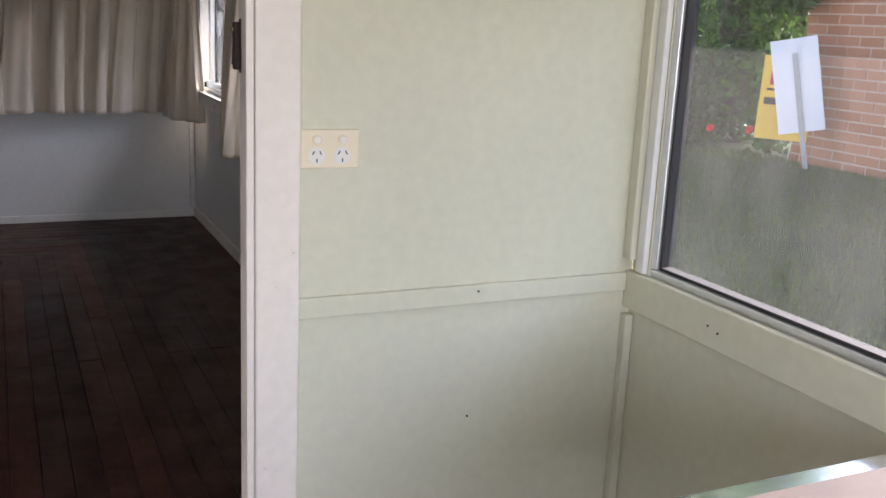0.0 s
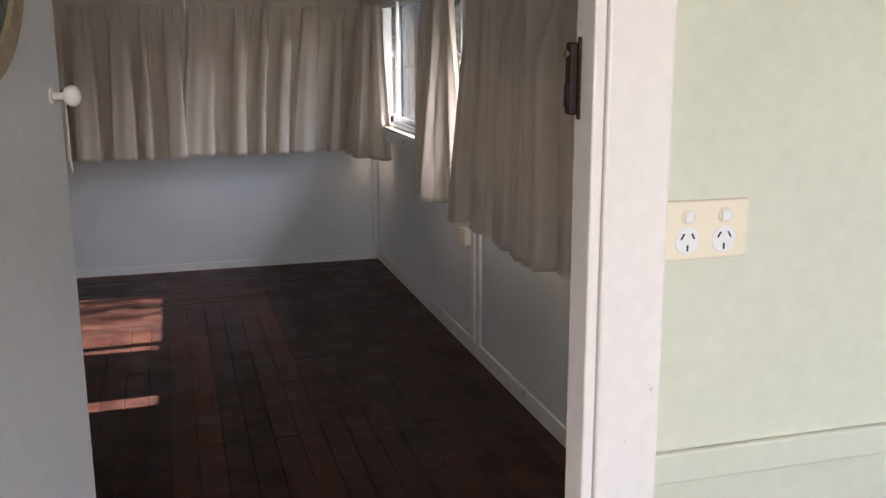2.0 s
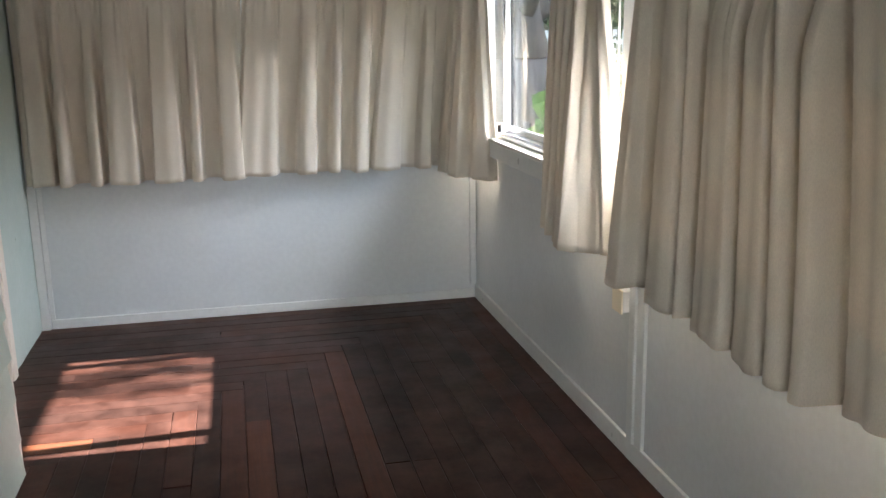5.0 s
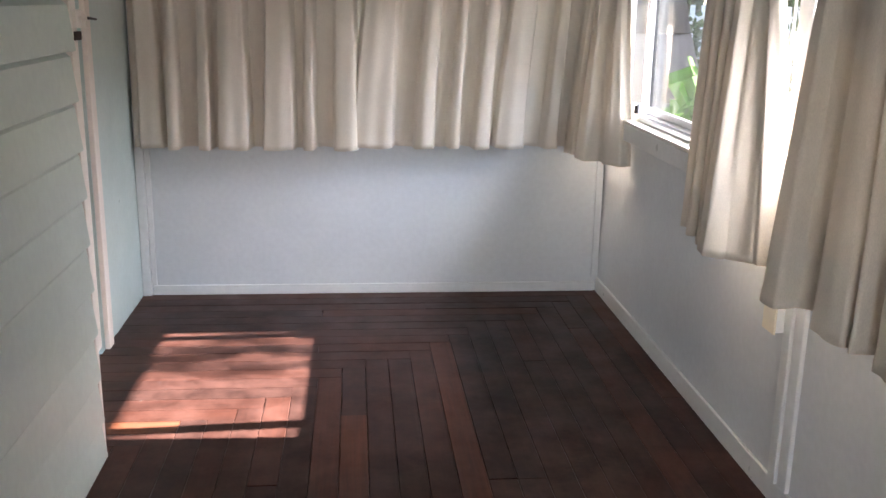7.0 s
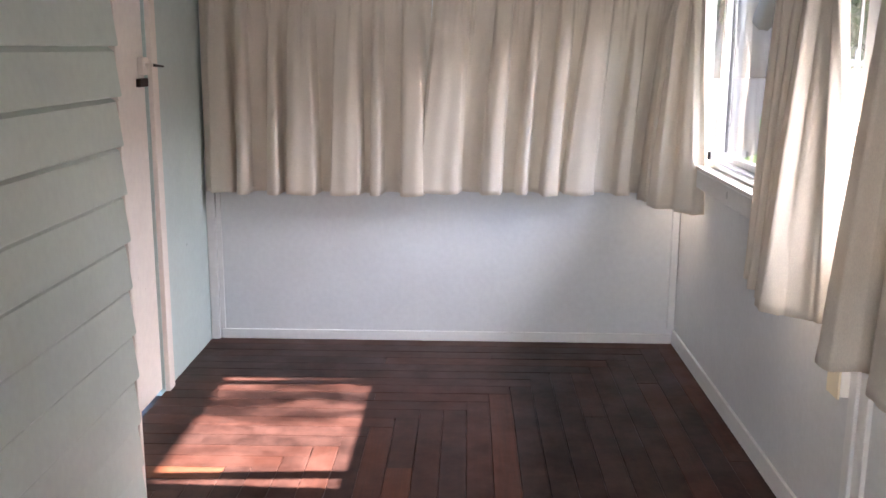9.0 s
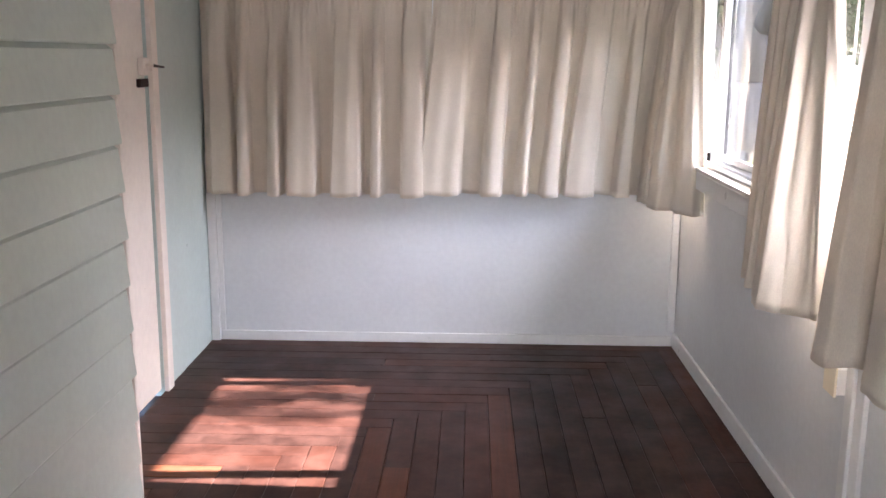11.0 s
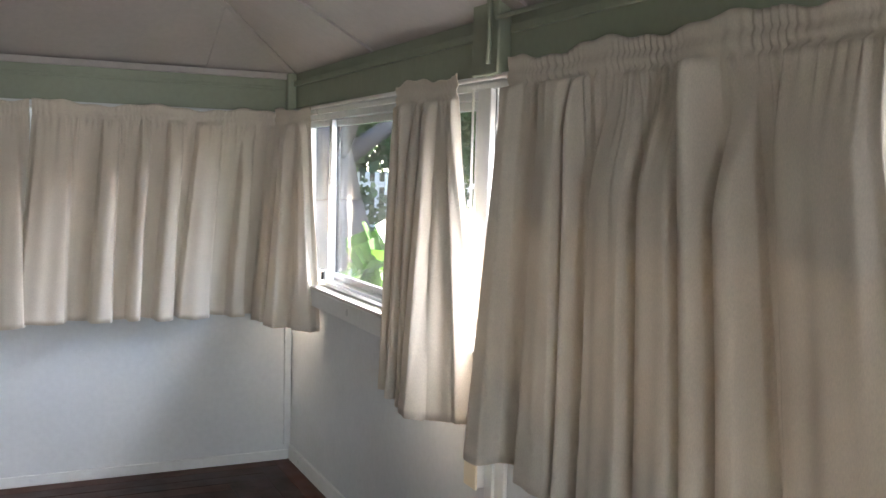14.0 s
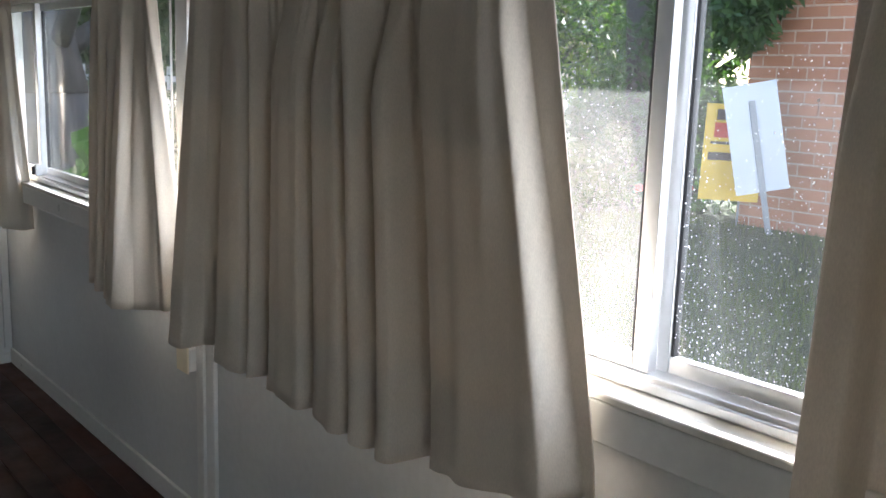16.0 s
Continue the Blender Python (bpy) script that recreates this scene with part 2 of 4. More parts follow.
DROPLET = plain("dried_water_spot", (0.85, 0.86, 0.88), 0.4)

# ---- building helpers ----


def world_of(ob):
    m = ob.matrix_basis.copy()
    while ob.parent:
        ob = ob.parent
        m = ob.matrix_basis @ m
    return m


def mesh_of(name, bm, material, smooth=False):
    me = bpy.data.meshes.new(name)
    bm.normal_update()
    bm.to_mesh(me)
    bm.free()
    me.materials.append(material)
    if smooth:
        me.polygons.foreach_set("use_smooth", [True] * len(me.polygons))
    return me


def part(name, bm, material, parent=None, label="", smooth=False, local=False):
    """One mesh object from a bmesh given in world metres (local: in its parent's), under a thing or a part."""
    me = mesh_of(name, bm, material, smooth)
    ob = new(name, me)
    if parent is not None:
        ob.parent = parent
        if not local:
            me.transform(world_of(parent).inverted())
    if label:
        tagged(ob, label)
    return ob


def thing(name, at, label, category, group="", kind="", turn=0.0):
    ob = new(name)
    ob.empty_display_size = 0.1
    ob.matrix_basis = pose(*at, 0, 0, turn)
    return tagged(ob, label, category, group, kind)


def box(bm, x0, x1, y0, y1, z0, z1, bevel=0.0):
    r = bmesh.ops.create_cube(bm, size=1.0, matrix=Matrix.LocRotScale(((x0 + x1) / 2, (y0 + y1) / 2, (z0 + z1) / 2), None, (abs(x1 - x0), abs(y1 - y0), abs(z1 - z0))))
    if bevel:
        edges = list({e for v in r["verts"] for e in v.link_edges})
        bmesh.ops.bevel(bm, geom=edges, offset=bevel, segments=2, profile=0.5, affect="EDGES")
    return bm


def boxes(*dims, bevel=0.0):
    bm = bmesh.new()
    for d in dims:
        box(bm, *d, bevel=bevel)
    return bm


def tube(bm, a, b, r0, r1=None, seg=12):
    a, b = Vector(a), Vector(b)
    d = b - a
    m = Matrix.Translation((a + b) / 2) @ d.to_track_quat("Z", "Y").to_matrix().to_4x4()
    bmesh.ops.create_cone(bm, cap_ends=True, segments=seg, radius1=r0, radius2=r0 if r1 is None else r1, depth=d.length, matrix=m)
    return bm


def lathe(bm, profile, seg=24, m=Matrix()):
    """Turns a profile of (radius, height) pairs about the local z axis."""
    rings = []
    for r, h in profile:
        rings.append([bm.verts.new(m @ Vector((r * math.cos(2 * math.pi * i / seg), r * math.sin(2 * math.pi * i / seg), h))) for i in range(seg)])
    for lo, hi in zip(rings, rings[1:]):
        for i in range(seg):
            bm.faces.new((lo[i], lo[(i + 1) % seg], hi[(i + 1) % seg], hi[i]))
    bm.faces.new(rings[0][::-1])
    bm.faces.new(rings[-1])
    return bm


def structure(name, bm, material, label="", category="wall"):
    ob = part(name, bm, material)
    return tagged(ob, label, category, kind="structure")


# ---- plan ----
END, LEFT, BOARDS, BOARD_END = 5.29, -2.32, -2.07, 3.53
PLATE, PITCH = 1.95, 0.55
WIN1, WIN2, WINZ = (3.25, 5.24), (0.30, 3.155), (0.955, 1.74)
FRONT = 0.03
DOOR_L, DOOR_R = -1.70, -0.87
GREEN_X = 0.0
GROUND_Z = -0.25

# right wall with two window openings
right_wall = structure("wall_east", boxes(
    (0, 0.1, FRONT, END + 0.1, -0.25, WINZ[0]), (0, 0.1, FRONT, END + 0.1, WINZ[1], 2.0),
    (0, 0.1, FRONT, WIN2[0], WINZ[0], WINZ[1]), (0, 0.1, WIN2[1], WIN1[0], WINZ[0], WINZ[1]), (0, 0.1, WIN1[1], END + 0.1, WINZ[0], WINZ[1])),
    WALL_WHITE, "grey-white painted sheet wall below sliding windows", "wall")
ENDWIN = (-1.5, -0.9)
structure("wall_north", boxes(
    (LEFT - 0.1, 0, END, END + 0.1, -0.25, WINZ[0]), (LEFT - 0.1, 0, END, END + 0.1, WINZ[1], 1.96),
    (LEFT - 0.1, ENDWIN[0], END, END + 0.1, WINZ[0], WINZ[1]), (ENDWIN[1], 0, END, END + 0.1, WINZ[0], WINZ[1])),
    WALL_WHITE, "grey-white painted end wall behind closed curtains", "wall")
# sage upper lining, two to three millimetres proud of the walls
structure("lining_north", boxes((LEFT, 0, END - 0.004, END, WINZ[1] + 0.02, PLATE)), WALL_SAGE, "sage green sheet lining above the curtains", "wall lining")
structure("lining_east", boxes((-0.004, 0, FRONT, END - 0.004, WINZ[1] + 0.03, PLATE)), WALL_SAGE, "sage green sheet lining above the windows", "wall lining")
# recessed left wall with a closed door, and the weatherboard wall that stands forward of it
LD = (3.80, 4.515, 1.935)
structure("wall_west", boxes(
    (LEFT - 0.1, LEFT, LD[1], END, -0.25, 2.6), (LEFT - 0.1, LEFT, BOARD_END - 0.1, LD[0], -0.25, 2.9), (LEFT - 0.1, LEFT, LD[0], LD[1], LD[2], 2.9)),
    WALL_MINT, "pale mint painted sheet wall beside a closed door", "wall")
board_wall = structure("wall_weatherboard", boxes((LEFT - 0.1, BOARDS - 0.03, FRONT, BOARD_END - 0.004, -0.25, 3.3)), BOARD_PAINT, "pale green painted weatherboard wall", "wall")
front_wall = structure("wall_south", boxes(
    (DOOR_R, -0.001, 0, FRONT, -0.25, 3.3), (-4.6, DOOR_L, 0, FRONT, -0.25, 3.3), (DOOR_L, DOOR_R, 0, FRONT, 2.03, 3.3)), WALL_GREEN, "pale green painted wall with a doorway", "wall")
# the green room
GW = (-1.75, -0.06)
structure("wall_east_green", boxes(
    (GREEN_X, 0.036, -3.6, 0, -0.25, 0.955), (GREEN_X, 0.036, -3.6, 0, 1.95, 2.7),
    (GREEN_X, 0.036, GW[1], 0, 0.955, 1.95), (GREEN_X, 0.036, -3.6, GW[0], 0.955, 1.95)), WALL_GREEN, "pale green sheet wall below a window", "wall")
BW = (-2.9, -0.5)
structure("wall_south_green", boxes(
    (-4.6, 0.1, -3.7, -3.6, -0.25, 0.9), (-4.6, 0.1, -3.7, -3.6, 2.1, 2.7),
    (-4.6, BW[0], -3.7, -3.6, 0.9, 2.1), (BW[1], 0.1, -3.7, -3.6, 0.9, 2.1)), WALL_GREEN, "pale green wall with a window", "wall")
structure("wall_west_green", boxes((-4.7, -4.6, -3.7, 0.1, -0.25, 2.7)), WALL_GREEN, "pale green wall", "wall")
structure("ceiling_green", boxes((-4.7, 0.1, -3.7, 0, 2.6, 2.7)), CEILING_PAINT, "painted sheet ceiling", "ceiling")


def hip_ceiling():
    """Two slopes that rise from the outer walls and meet on a hip, with cover battens."""
    bm = bmesh.new()

    def h(x, y):
        return PLATE + PITCH * min(-x, END - y)

    def slab(pts, up=0.04):
        lo = [bm.verts.new(p) for p in pts]
        hi = [bm.verts.new((p[0], p[1], p[2] + up)) for p in pts]
        bm.faces.new(lo)
        bm.faces.new(hi[::-1])
        for i in range(len(pts)):
            j = (i + 1) % len(pts)
            bm.faces.new((lo[j], lo[i], hi[i], hi[j]))

    def pt(x, y, dz=0.0):
        return (x, y, h(x, y) + dz)
    w = LEFT - 0.1
    slab([pt(0, FRONT), pt(0, END), pt(w, END + w), pt(w, FRONT)])
    slab([pt(0, END), pt(w, END), pt(w, END + w)])

    def batten(a, b, wide, dz):
        a, b = Vector(a), Vector(b)
        side = (b - a).cross(Vector((0, 0, 1))).normalized() * wide / 2
        slab([tuple(a - side - Vector((0, 0, dz))), tuple(a + side - Vector((0, 0, dz))), tuple(b + side - Vector((0, 0, dz))), tuple(b - side - Vector((0, 0, dz)))], dz)
    batten(pt(-0.02, END - 0.02), pt(w, END + w), 0.035, 0.012)
    for x in (-0.42, -1.56):
        batten(pt(x, END - 0.01), pt(x, END + x), 0.04, 0.010)
    for y in (4.2, 3.0, 1.8, 0.6):
        batten(pt(-0.01, y), pt(max(w, y - END), y), 0.04, 0.010)
    for x in (-1.2,):
        batten(pt(x, FRONT + 0.01), pt(x, END + x), 0.035, 0.008)
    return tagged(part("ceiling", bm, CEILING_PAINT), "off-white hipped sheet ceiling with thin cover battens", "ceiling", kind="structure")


hip_ceiling()
structure("roof", boxes((LEFT - 0.1, 0.62, -3.8, END + 0.75, 3.36, 3.4)), ROOF_GREY, "roof sheet over the house", "roof")


def eave():
    bm = bmesh.new()
    a = [(0.1, -3.8, 1.98), (0.62, -3.8, 1.86), (0.62, END + 0.7, 1.86), (0.1, END + 0.7, 1.98)]
    lo = [bm.verts.new(p) for p in a]
    hi = [bm.verts.new((p[0], p[1], p[2] + 0.09)) for p in a]
    bm.faces.new(lo)
    bm.faces.new(hi[::-1])
    for i in range(4):
        j = (i + 1) % 4
        bm.faces.new((lo[j], lo[i], hi[i], hi[j]))
    structure("eave", bm, EAVE_PAINT, "painted eave lining over the windows", "eave")


eave()
structure("subfloor", boxes((-4.6, 0.0, -3.6, END, -0.25, -0.03)), SLOT, "dark ground under the floorboards", "floor")


def trim(name, dims, material, label, bevel=0.003, category="trim"):
    bm = bmesh.new()
    for d in dims:
        box(bm, *d, bevel=bevel)
    return tagged(part(name, bm, material), label, category, kind="structure")


# skirtings, cover strips and corner moulds of the sunroom
trim("baseboard", [(-0.014, -0.001, 0.12, END - 0.016, 0, 0.075)], TRIM_WHITE, "low white painted skirting board", category="baseboard")
trim("baseboard", [(LEFT + 0.05, -0.016, END - 0.014, END - 0.001, 0, 0.05)], TRIM_WHITE, "low white painted skirting board", category="baseboard")
trim("trim_batten", [(-0.016, -0.001, 3.02, 3.075, 0.076, 0.86)], TRIM_WHITE, "white vertical cover strip on the wall")
trim("trim_batten", [(-0.024, -0.001, 3.078, 3.125, 0.076, 0.86)], TRIM_WHITE, "white vertical cover strip on the wall")
trim("trim_corner", [(LEFT + 0.002, LEFT + 0.045, END - 0.03, END - 0.004, 0.0, 0.95)], TRIM_WHITE, "white corner mould")
trim("trim_corner", [(LEFT + 0.047, LEFT + 0.07, END - 0.018, END - 0.004, 0.052, 0.95)], TRIM_WHITE, "white corner mould")
trim("trim_corner", [(-0.04, -0.006, END - 0.02, END - 0.002, 0.078, 0.86)], WALL_WHITE, "white corner mould")
trim("trim_picture_rail", [(LEFT + 0.02, -0.06, END - 0.018, END - 0.005, 1.868, 1.885)], WALL_SAGE, "thin sage green cover strip")
trim("trim_picture_rail", [(-0.022, -0.005, 0.12, 3.05, 1.885, 1.91)], WALL_SAGE, "thin sage green cover strip")
trim("trim_picture_rail", [(-0.022, -0.005, 3.24, END - 0.06, 1.885, 1.91)], WALL_SAGE, "thin sage green cover strip")
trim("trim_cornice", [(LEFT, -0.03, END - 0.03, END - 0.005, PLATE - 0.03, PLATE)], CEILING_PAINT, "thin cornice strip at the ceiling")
trim("trim_post", [(-0.05, -0.005, 3.07, 3.235, WINZ[1] + 0.03, 2.02)], WALL_SAGE, "sage green post cover above the window post", 0.006)
trim("trim_post", [(-0.05, -0.006, END - 0.055, END - 0.006, WINZ[1], PLATE)], WALL_SAGE, "sage green corner post", 0.006)
trim("trim_post", [(LEFT + 0.001, LEFT + 0.035, END - 0.05, END - 0.006, WINZ[1], 1.93)], WALL_SAGE, "sage green corner post", 0.006)
trim("trim_window_post", [(-0.02, -0.001, 3.16, 3.245, 0.956, WINZ[1] - 0.001)], TRIM_WHITE, "white painted post between the windows", 0.004)
conduit = bmesh.new()
tube(conduit, (-0.058, 3.11, 1.80), (-0.058, 3.11, 2.0), 0.008)
tube(conduit, (-0.06, 3.06, 1.925), (-0.06, 0.2, 1.925), 0.007)
tagged(part("conduit", conduit, WALL_SAGE, smooth=True), "thin painted cable conduit under the ceiling", "conduit", kind="structure")
wire = bmesh.new()
tube(wire, (-0.026, 3.262, 0.96), (-0.026, 3.262, 1.74), 0.004, seg=8)
tagged(part("cable", wire, WHITE_PLASTIC, smooth=True), "thin white cable down the window post", "cable", kind="structure")
# end of the mint wall, door architrave
trim("trim_architrave", [(LEFT + 0.001, LEFT + 0.022, LD[1], LD[1] + 0.07, 0, LD[2] + 0.07), (LEFT + 0.001, LEFT + 0.022, LD[0], LD[1] - 0.001, LD[2], LD[2] + 0.07)], TRIM_CREAM, "cream painted door architrave")
trim("trim_mint_strip", [(LEFT + 0.001, LEFT + 0.012, LD[1] + 0.072, END - 0.06, 1.985, 2.02)], WALL_MINT, "mint painted cover strip")

# right jamb, architraves and rail of the doorway
trim("trim_architrave", [(DOOR_R + 0.004, -0.782, -0.022, -0.001, 0, 2.1)], TRIM_CREAM, "pinkish cream painted door architrave with nail holes", 0.004)
trim("trim_architrave", [(DOOR_L - 0.09, DOOR_L - 0.004, -0.022, -0.001, 0, 2.1), (DOOR_L - 0.09, -0.782, -0.02, -0.001, 2.101, 2.19)], TRIM_CREAM, "cream painted door architrave", 0.004)
trim("trim_jamb", [(DOOR_R - 0.012, DOOR_R + 0.003, -0.018, 0.034, 0, 2.03)], TRIM_CREAM, "cream painted door jamb", 0.003)
trim("trim_jamb", [(DOOR_L - 0.003, DOOR_L + 0.012, -0.018, 0.034, 0, 2.03), (DOOR_L + 0.013, DOOR_R - 0.013, -0.018, 0.034, 2.0, 2.03)], TRIM_CREAM, "cream painted door jamb", 0.003)
trim("trim_rail", [(-0.781, -0.021, -0.012, -0.001, 0.915, 0.957)], WALL_GREEN, "pale green dado rail", 0.003)
trim("trim_corner", [(-0.022, -0.001, -0.024, -0.001, 0.0, 0.86)], WALL_GREEN, "pale green corner mould", 0.003)
trim("trim_corner", [(-0.03, -0.001, -0.03, -0.001, 0.99, 2.55)], WALL_GREEN, "pale green corner mould", 0.003)
trim("trim_apron", [(-0.02, -0.001, -3.5, -0.001, 0.875, 0.962)], WALL_GREEN, "pale green window apron board", 0.003)

# nail holes
for i, (x, y, z) in enumerate([(-0.395, -0.013, 0.943), (-0.40, -0.001, 0.66), (-0.021, -0.32, 0.913), (-0.021, -0.29, 0.92), (-0.001, -0.55, 0.72)] ):
    b = bmesh.new()
    if y > -0.03:
        tube(b, (x, y + 0.001, z), (x, y - 0.0015, z), 0.0022, seg=8)
    else:
        tube(b, (x + 0.001, y, z), (x - 0.0015, y, z), 0.0022, seg=8)
    tagged(part("nail_hole", b, SLOT), "small dark nail hole in the paint", "nail hole", "nail holes", "structure")


# ---- windows ----
def sliding_window(name, y0, y1, z0, z1, x, stile, label, slider_low=True, glass=(GLASS,), lap=0.03):
    """Aluminium slider in a wall along y: outer frame, sill board, two sashes with panes."""
    w = thing(name, (x, (y0 + y1) / 2, z0), label, "window", kind="structure")
    fx0, fx1 = x + 0.005, x + 0.075
    for d in ((fx0, fx1, y0, y1, z0, z0 + 0.028), (fx0, fx1, y0, y1, z1 - 0.03, z1), (fx0, fx1, y0, y0 + 0.03, z0 + 0.029, z1 - 0.031), (fx0, fx1, y1 - 0.03, y1, z0 + 0.029, z1 - 0.031)):
        part("window_frame", boxes(d, bevel=0.003), ALU, w)
    part("track", boxes((fx0 - 0.012, fx0 - 0.001, y0 + 0.03, y1 - 0.03, z0 + 0.003, z0 + 0.02), bevel=0.002), ALU, w)
    stops = [y0 + 0.031 - 0.03] + list(stile) + [y1 - 0.031 + 0.03]
    for k, (a, b) in enumerate(zip(stops, stops[1:])):
        a, b = (a - lap if k else a + 0.03), (b + lap if k < len(stops) - 2 else b - 0.03)
        dx = 0.03 if (k % 2 == 1) == slider_low else 0.0
        sx0, sx1 = fx0 + 0.006 + dx, fx0 + 0.028 + dx
        s = part("sash", boxes((sx0, sx1, a, a + 0.034, z0 + 0.03, z1 - 0.032), (sx0, sx1, b - 0.034, b, z0 + 0.03, z1 - 0.032),
                               (sx0, sx1, a + 0.035, b - 0.035, z0 + 0.03, z0 + 0.058), (sx0, sx1, a + 0.035, b - 0.035, z1 - 0.06, z1 - 0.032), bevel=0.002), ALU, w)
        g = boxes((sx0 + 0.004, sx1 - 0.004, a + 0.035, a + 0.041, z0 + 0.059, z1 - 0.061), (sx0 + 0.004, sx1 - 0.004, b - 0.041, b - 0.035, z0 + 0.059, z1 - 0.061))
        part("gasket", g, ALU_DARK, s)
        p = part("pane", boxes(((sx0 + sx1) / 2 - 0.002, (sx0 + sx1) / 2 + 0.002, a + 0.042, b - 0.042, z0 + 0.058, z1 - 0.06)), glass[k % len(glass)], s)
        p.visible_shadow = False
    return w


def sill(y0, y1, x=0.0):
    b = boxes((x - 0.062, x + 0.03, y0 - 0.03, y1 + 0.03, 0.938, 0.954), bevel=0.004)
    tagged(part("window_sill", b, SILL_PAINT), "white painted timber window sill with flaking edges", "window sill", kind="structure")
    b = boxes((x - 0.058, x - 0.001, y0 - 0.03, y1 + 0.03, 0.862, 0.937), bevel=0.004)
    tagged(part("window_apron", b, TRIM_WHITE), "white painted board under the window sill", "window apron", kind="structure")


win1 = sliding_window("window_1", *WIN1, *WINZ, 0.0, (3.83, 4.76), "white aluminium sliding window with dusty panes")
win2 = sliding_window("window_2", *WIN2, *WINZ, 0.0, (1.435,), "aluminium sliding window with water-spotted panes", False, (GLASS_STREAKED, GLASS_SPOTTED), 0.008)


def fixed_window():
    """Single fixed pane in a slim frame with a dark gasket."""
    w = thing("window_3", (0.0, (GW[0] + GW[1]) / 2, 0.955), "slim framed fixed window in the pale green wall", "window", kind="structure")
    y0, y1, z0, z1 = GW[0], GW[1], 0.955, 1.95
    for d in ((0.004, 0.04, y0, y1, z0, z0 + 0.022), (0.004, 0.04, y0, y1, z1 - 0.022, z1), (0.004, 0.04, y0, y0 + 0.02, z0 + 0.023, z1 - 0.023), (0.004, 0.04, y1 - 0.02, y1, z0 + 0.023, z1 - 0.023)):
        part("window_frame", boxes(d, bevel=0.003), ALU, w)
    for d in ((0.012, 0.042, y0 + 0.021, y1 - 0.021, z0 + 0.023, z0 + 0.03), (0.012, 0.042, y1 - 0.028, y1 - 0.021, z0 + 0.031, z1 - 0.024), (0.012, 0.042, y0 + 0.021, y0 + 0.028, z0 + 0.031, z1 - 0.024)):
        part("gasket", boxes(d, bevel=0.001), ALU_DARK, w)
    part("pane", boxes((0.03, 0.034, y0 + 0.029, y1 - 0.029, z0 + 0.031, z1 - 0.024)), GLASS_CLEAN, w).visible_shadow = False


fixed_window()
sill(WIN1[0], WIN1[1])
sill(WIN2[0], WIN2[1])
trim("trim_window_edge", [(-0.016, -0.001, GW[1] + 0.001, -0.032, 0.964, 1.96)], TRIM_WHITE, "white painted window edge strip", 0.003)
latch = thing("window_latch", (-0.01, 4.715, 0.985), "small grey window latch on the frame", "latch")
part("body", boxes((-0.022, 0.004, 4.70, 4.725, 0.985, 1.035), bevel=0.004), ALU, latch)
part("lever", boxes((-0.034, -0.023, 4.705, 4.72, 0.99, 1.025), bevel=0.003), DARK_METAL, latch)


def end_window():
    w = thing("window_4", ((ENDWIN[0] + ENDWIN[1]) / 2, END, WINZ[0]), "aluminium window behind closed curtains", "window", kind="structure")
    for a, b in ((0, 0.5), (0.5, 1.0)):
        x0 = ENDWIN[0] + (ENDWIN[1] - ENDWIN[0]) * a
        x1 = ENDWIN[0] + (ENDWIN[1] - ENDWIN[0]) * b
        s = part("sash", boxes((x0, x0 + 0.04, END + 0.03, END + 0.06, WINZ[0], WINZ[1]), (x1 - 0.04, x1, END + 0.03, END + 0.06, WINZ[0], WINZ[1]),
                               (x0 + 0.041, x1 - 0.041, END + 0.03, END + 0.06, WINZ[0], WINZ[0] + 0.04), (x0 + 0.041, x1 - 0.041, END + 0.03, END + 0.06, WINZ[1] - 0.04, WINZ[1])), ALU, w)
        p = part("pane", boxes((x0 + 0.042, x1 - 0.042, END + 0.043, END + 0.047, WINZ[0] + 0.041, WINZ[1] - 0.041)), GLASS, s)
        p.visible_shadow = False


end_window()
bwin = thing("window_5", ((BW[0] + BW[1]) / 2, -3.65, 0.9), "white framed window", "window", kind="structure")
part("window_frame", boxes((BW[0], BW[0] + 0.05, -3.68, -3.62, 0.9, 2.1), (BW[1] - 0.05, BW[1], -3.68, -3.62, 0.9, 2.1), (BW[0] + 0.051, BW[1] - 0.051, -3.68, -3.62, 0.9, 0.95), (BW[0] + 0.051, BW[1] - 0.051, -3.68, -3.62, 2.05, 2.1)), ALU, bwin)
part("pane", boxes((BW[0] + 0.051, BW[1] - 0.051, -3.652, -3.648, 0.951, 2.049)), GLASS, bwin).visible_shadow = False


def water_spots():
    """Dried spots and drops on the lower part of the near panes, inside face."""
    rng = random.Random(7)
    verts, faces = [], []
    for k in range(2600):
        left = k % 5 < 3
        y = rng.uniform(0.95, 1.40) if left else rng.uniform(1.50, 2.1)
        z = 1.01 + (rng.random() ** 1.6) * 0.52
        x = (0.036 if left else 0.006) + 0.0055
        r = rng.choice((0.0005, 0.0007, 0.0009, 0.0012)) * (1.0 if rng.random() < 0.93 else 1.8)
        n = len(verts)
        verts.append((x - 0.0012 - r * 0.5, y, z))
        for i in range(6):
            a = i * math.pi / 3
            verts.append((x, y + r * math.cos(a), z + r * 1.25 * math.sin(a)))
        faces += [(n, n + 1 + i, n + 1 + (i + 1) % 6) for i in range(6)]
    me = bpy.data.meshes.new("water_spots")
    me.from_pydata(verts, [], faces)
    me.materials.append(DROPLET)
    tagged(new("water_spots", me), "small dried water spots on the window panes", "water spots", kind="stuff")


# ---- curtains ----
def smooth(e0, e1, v):
    k = min(1.0, max(0.0, (v - e0) / (e1 - e0)))
    return k * k * (3 - 2 * k)


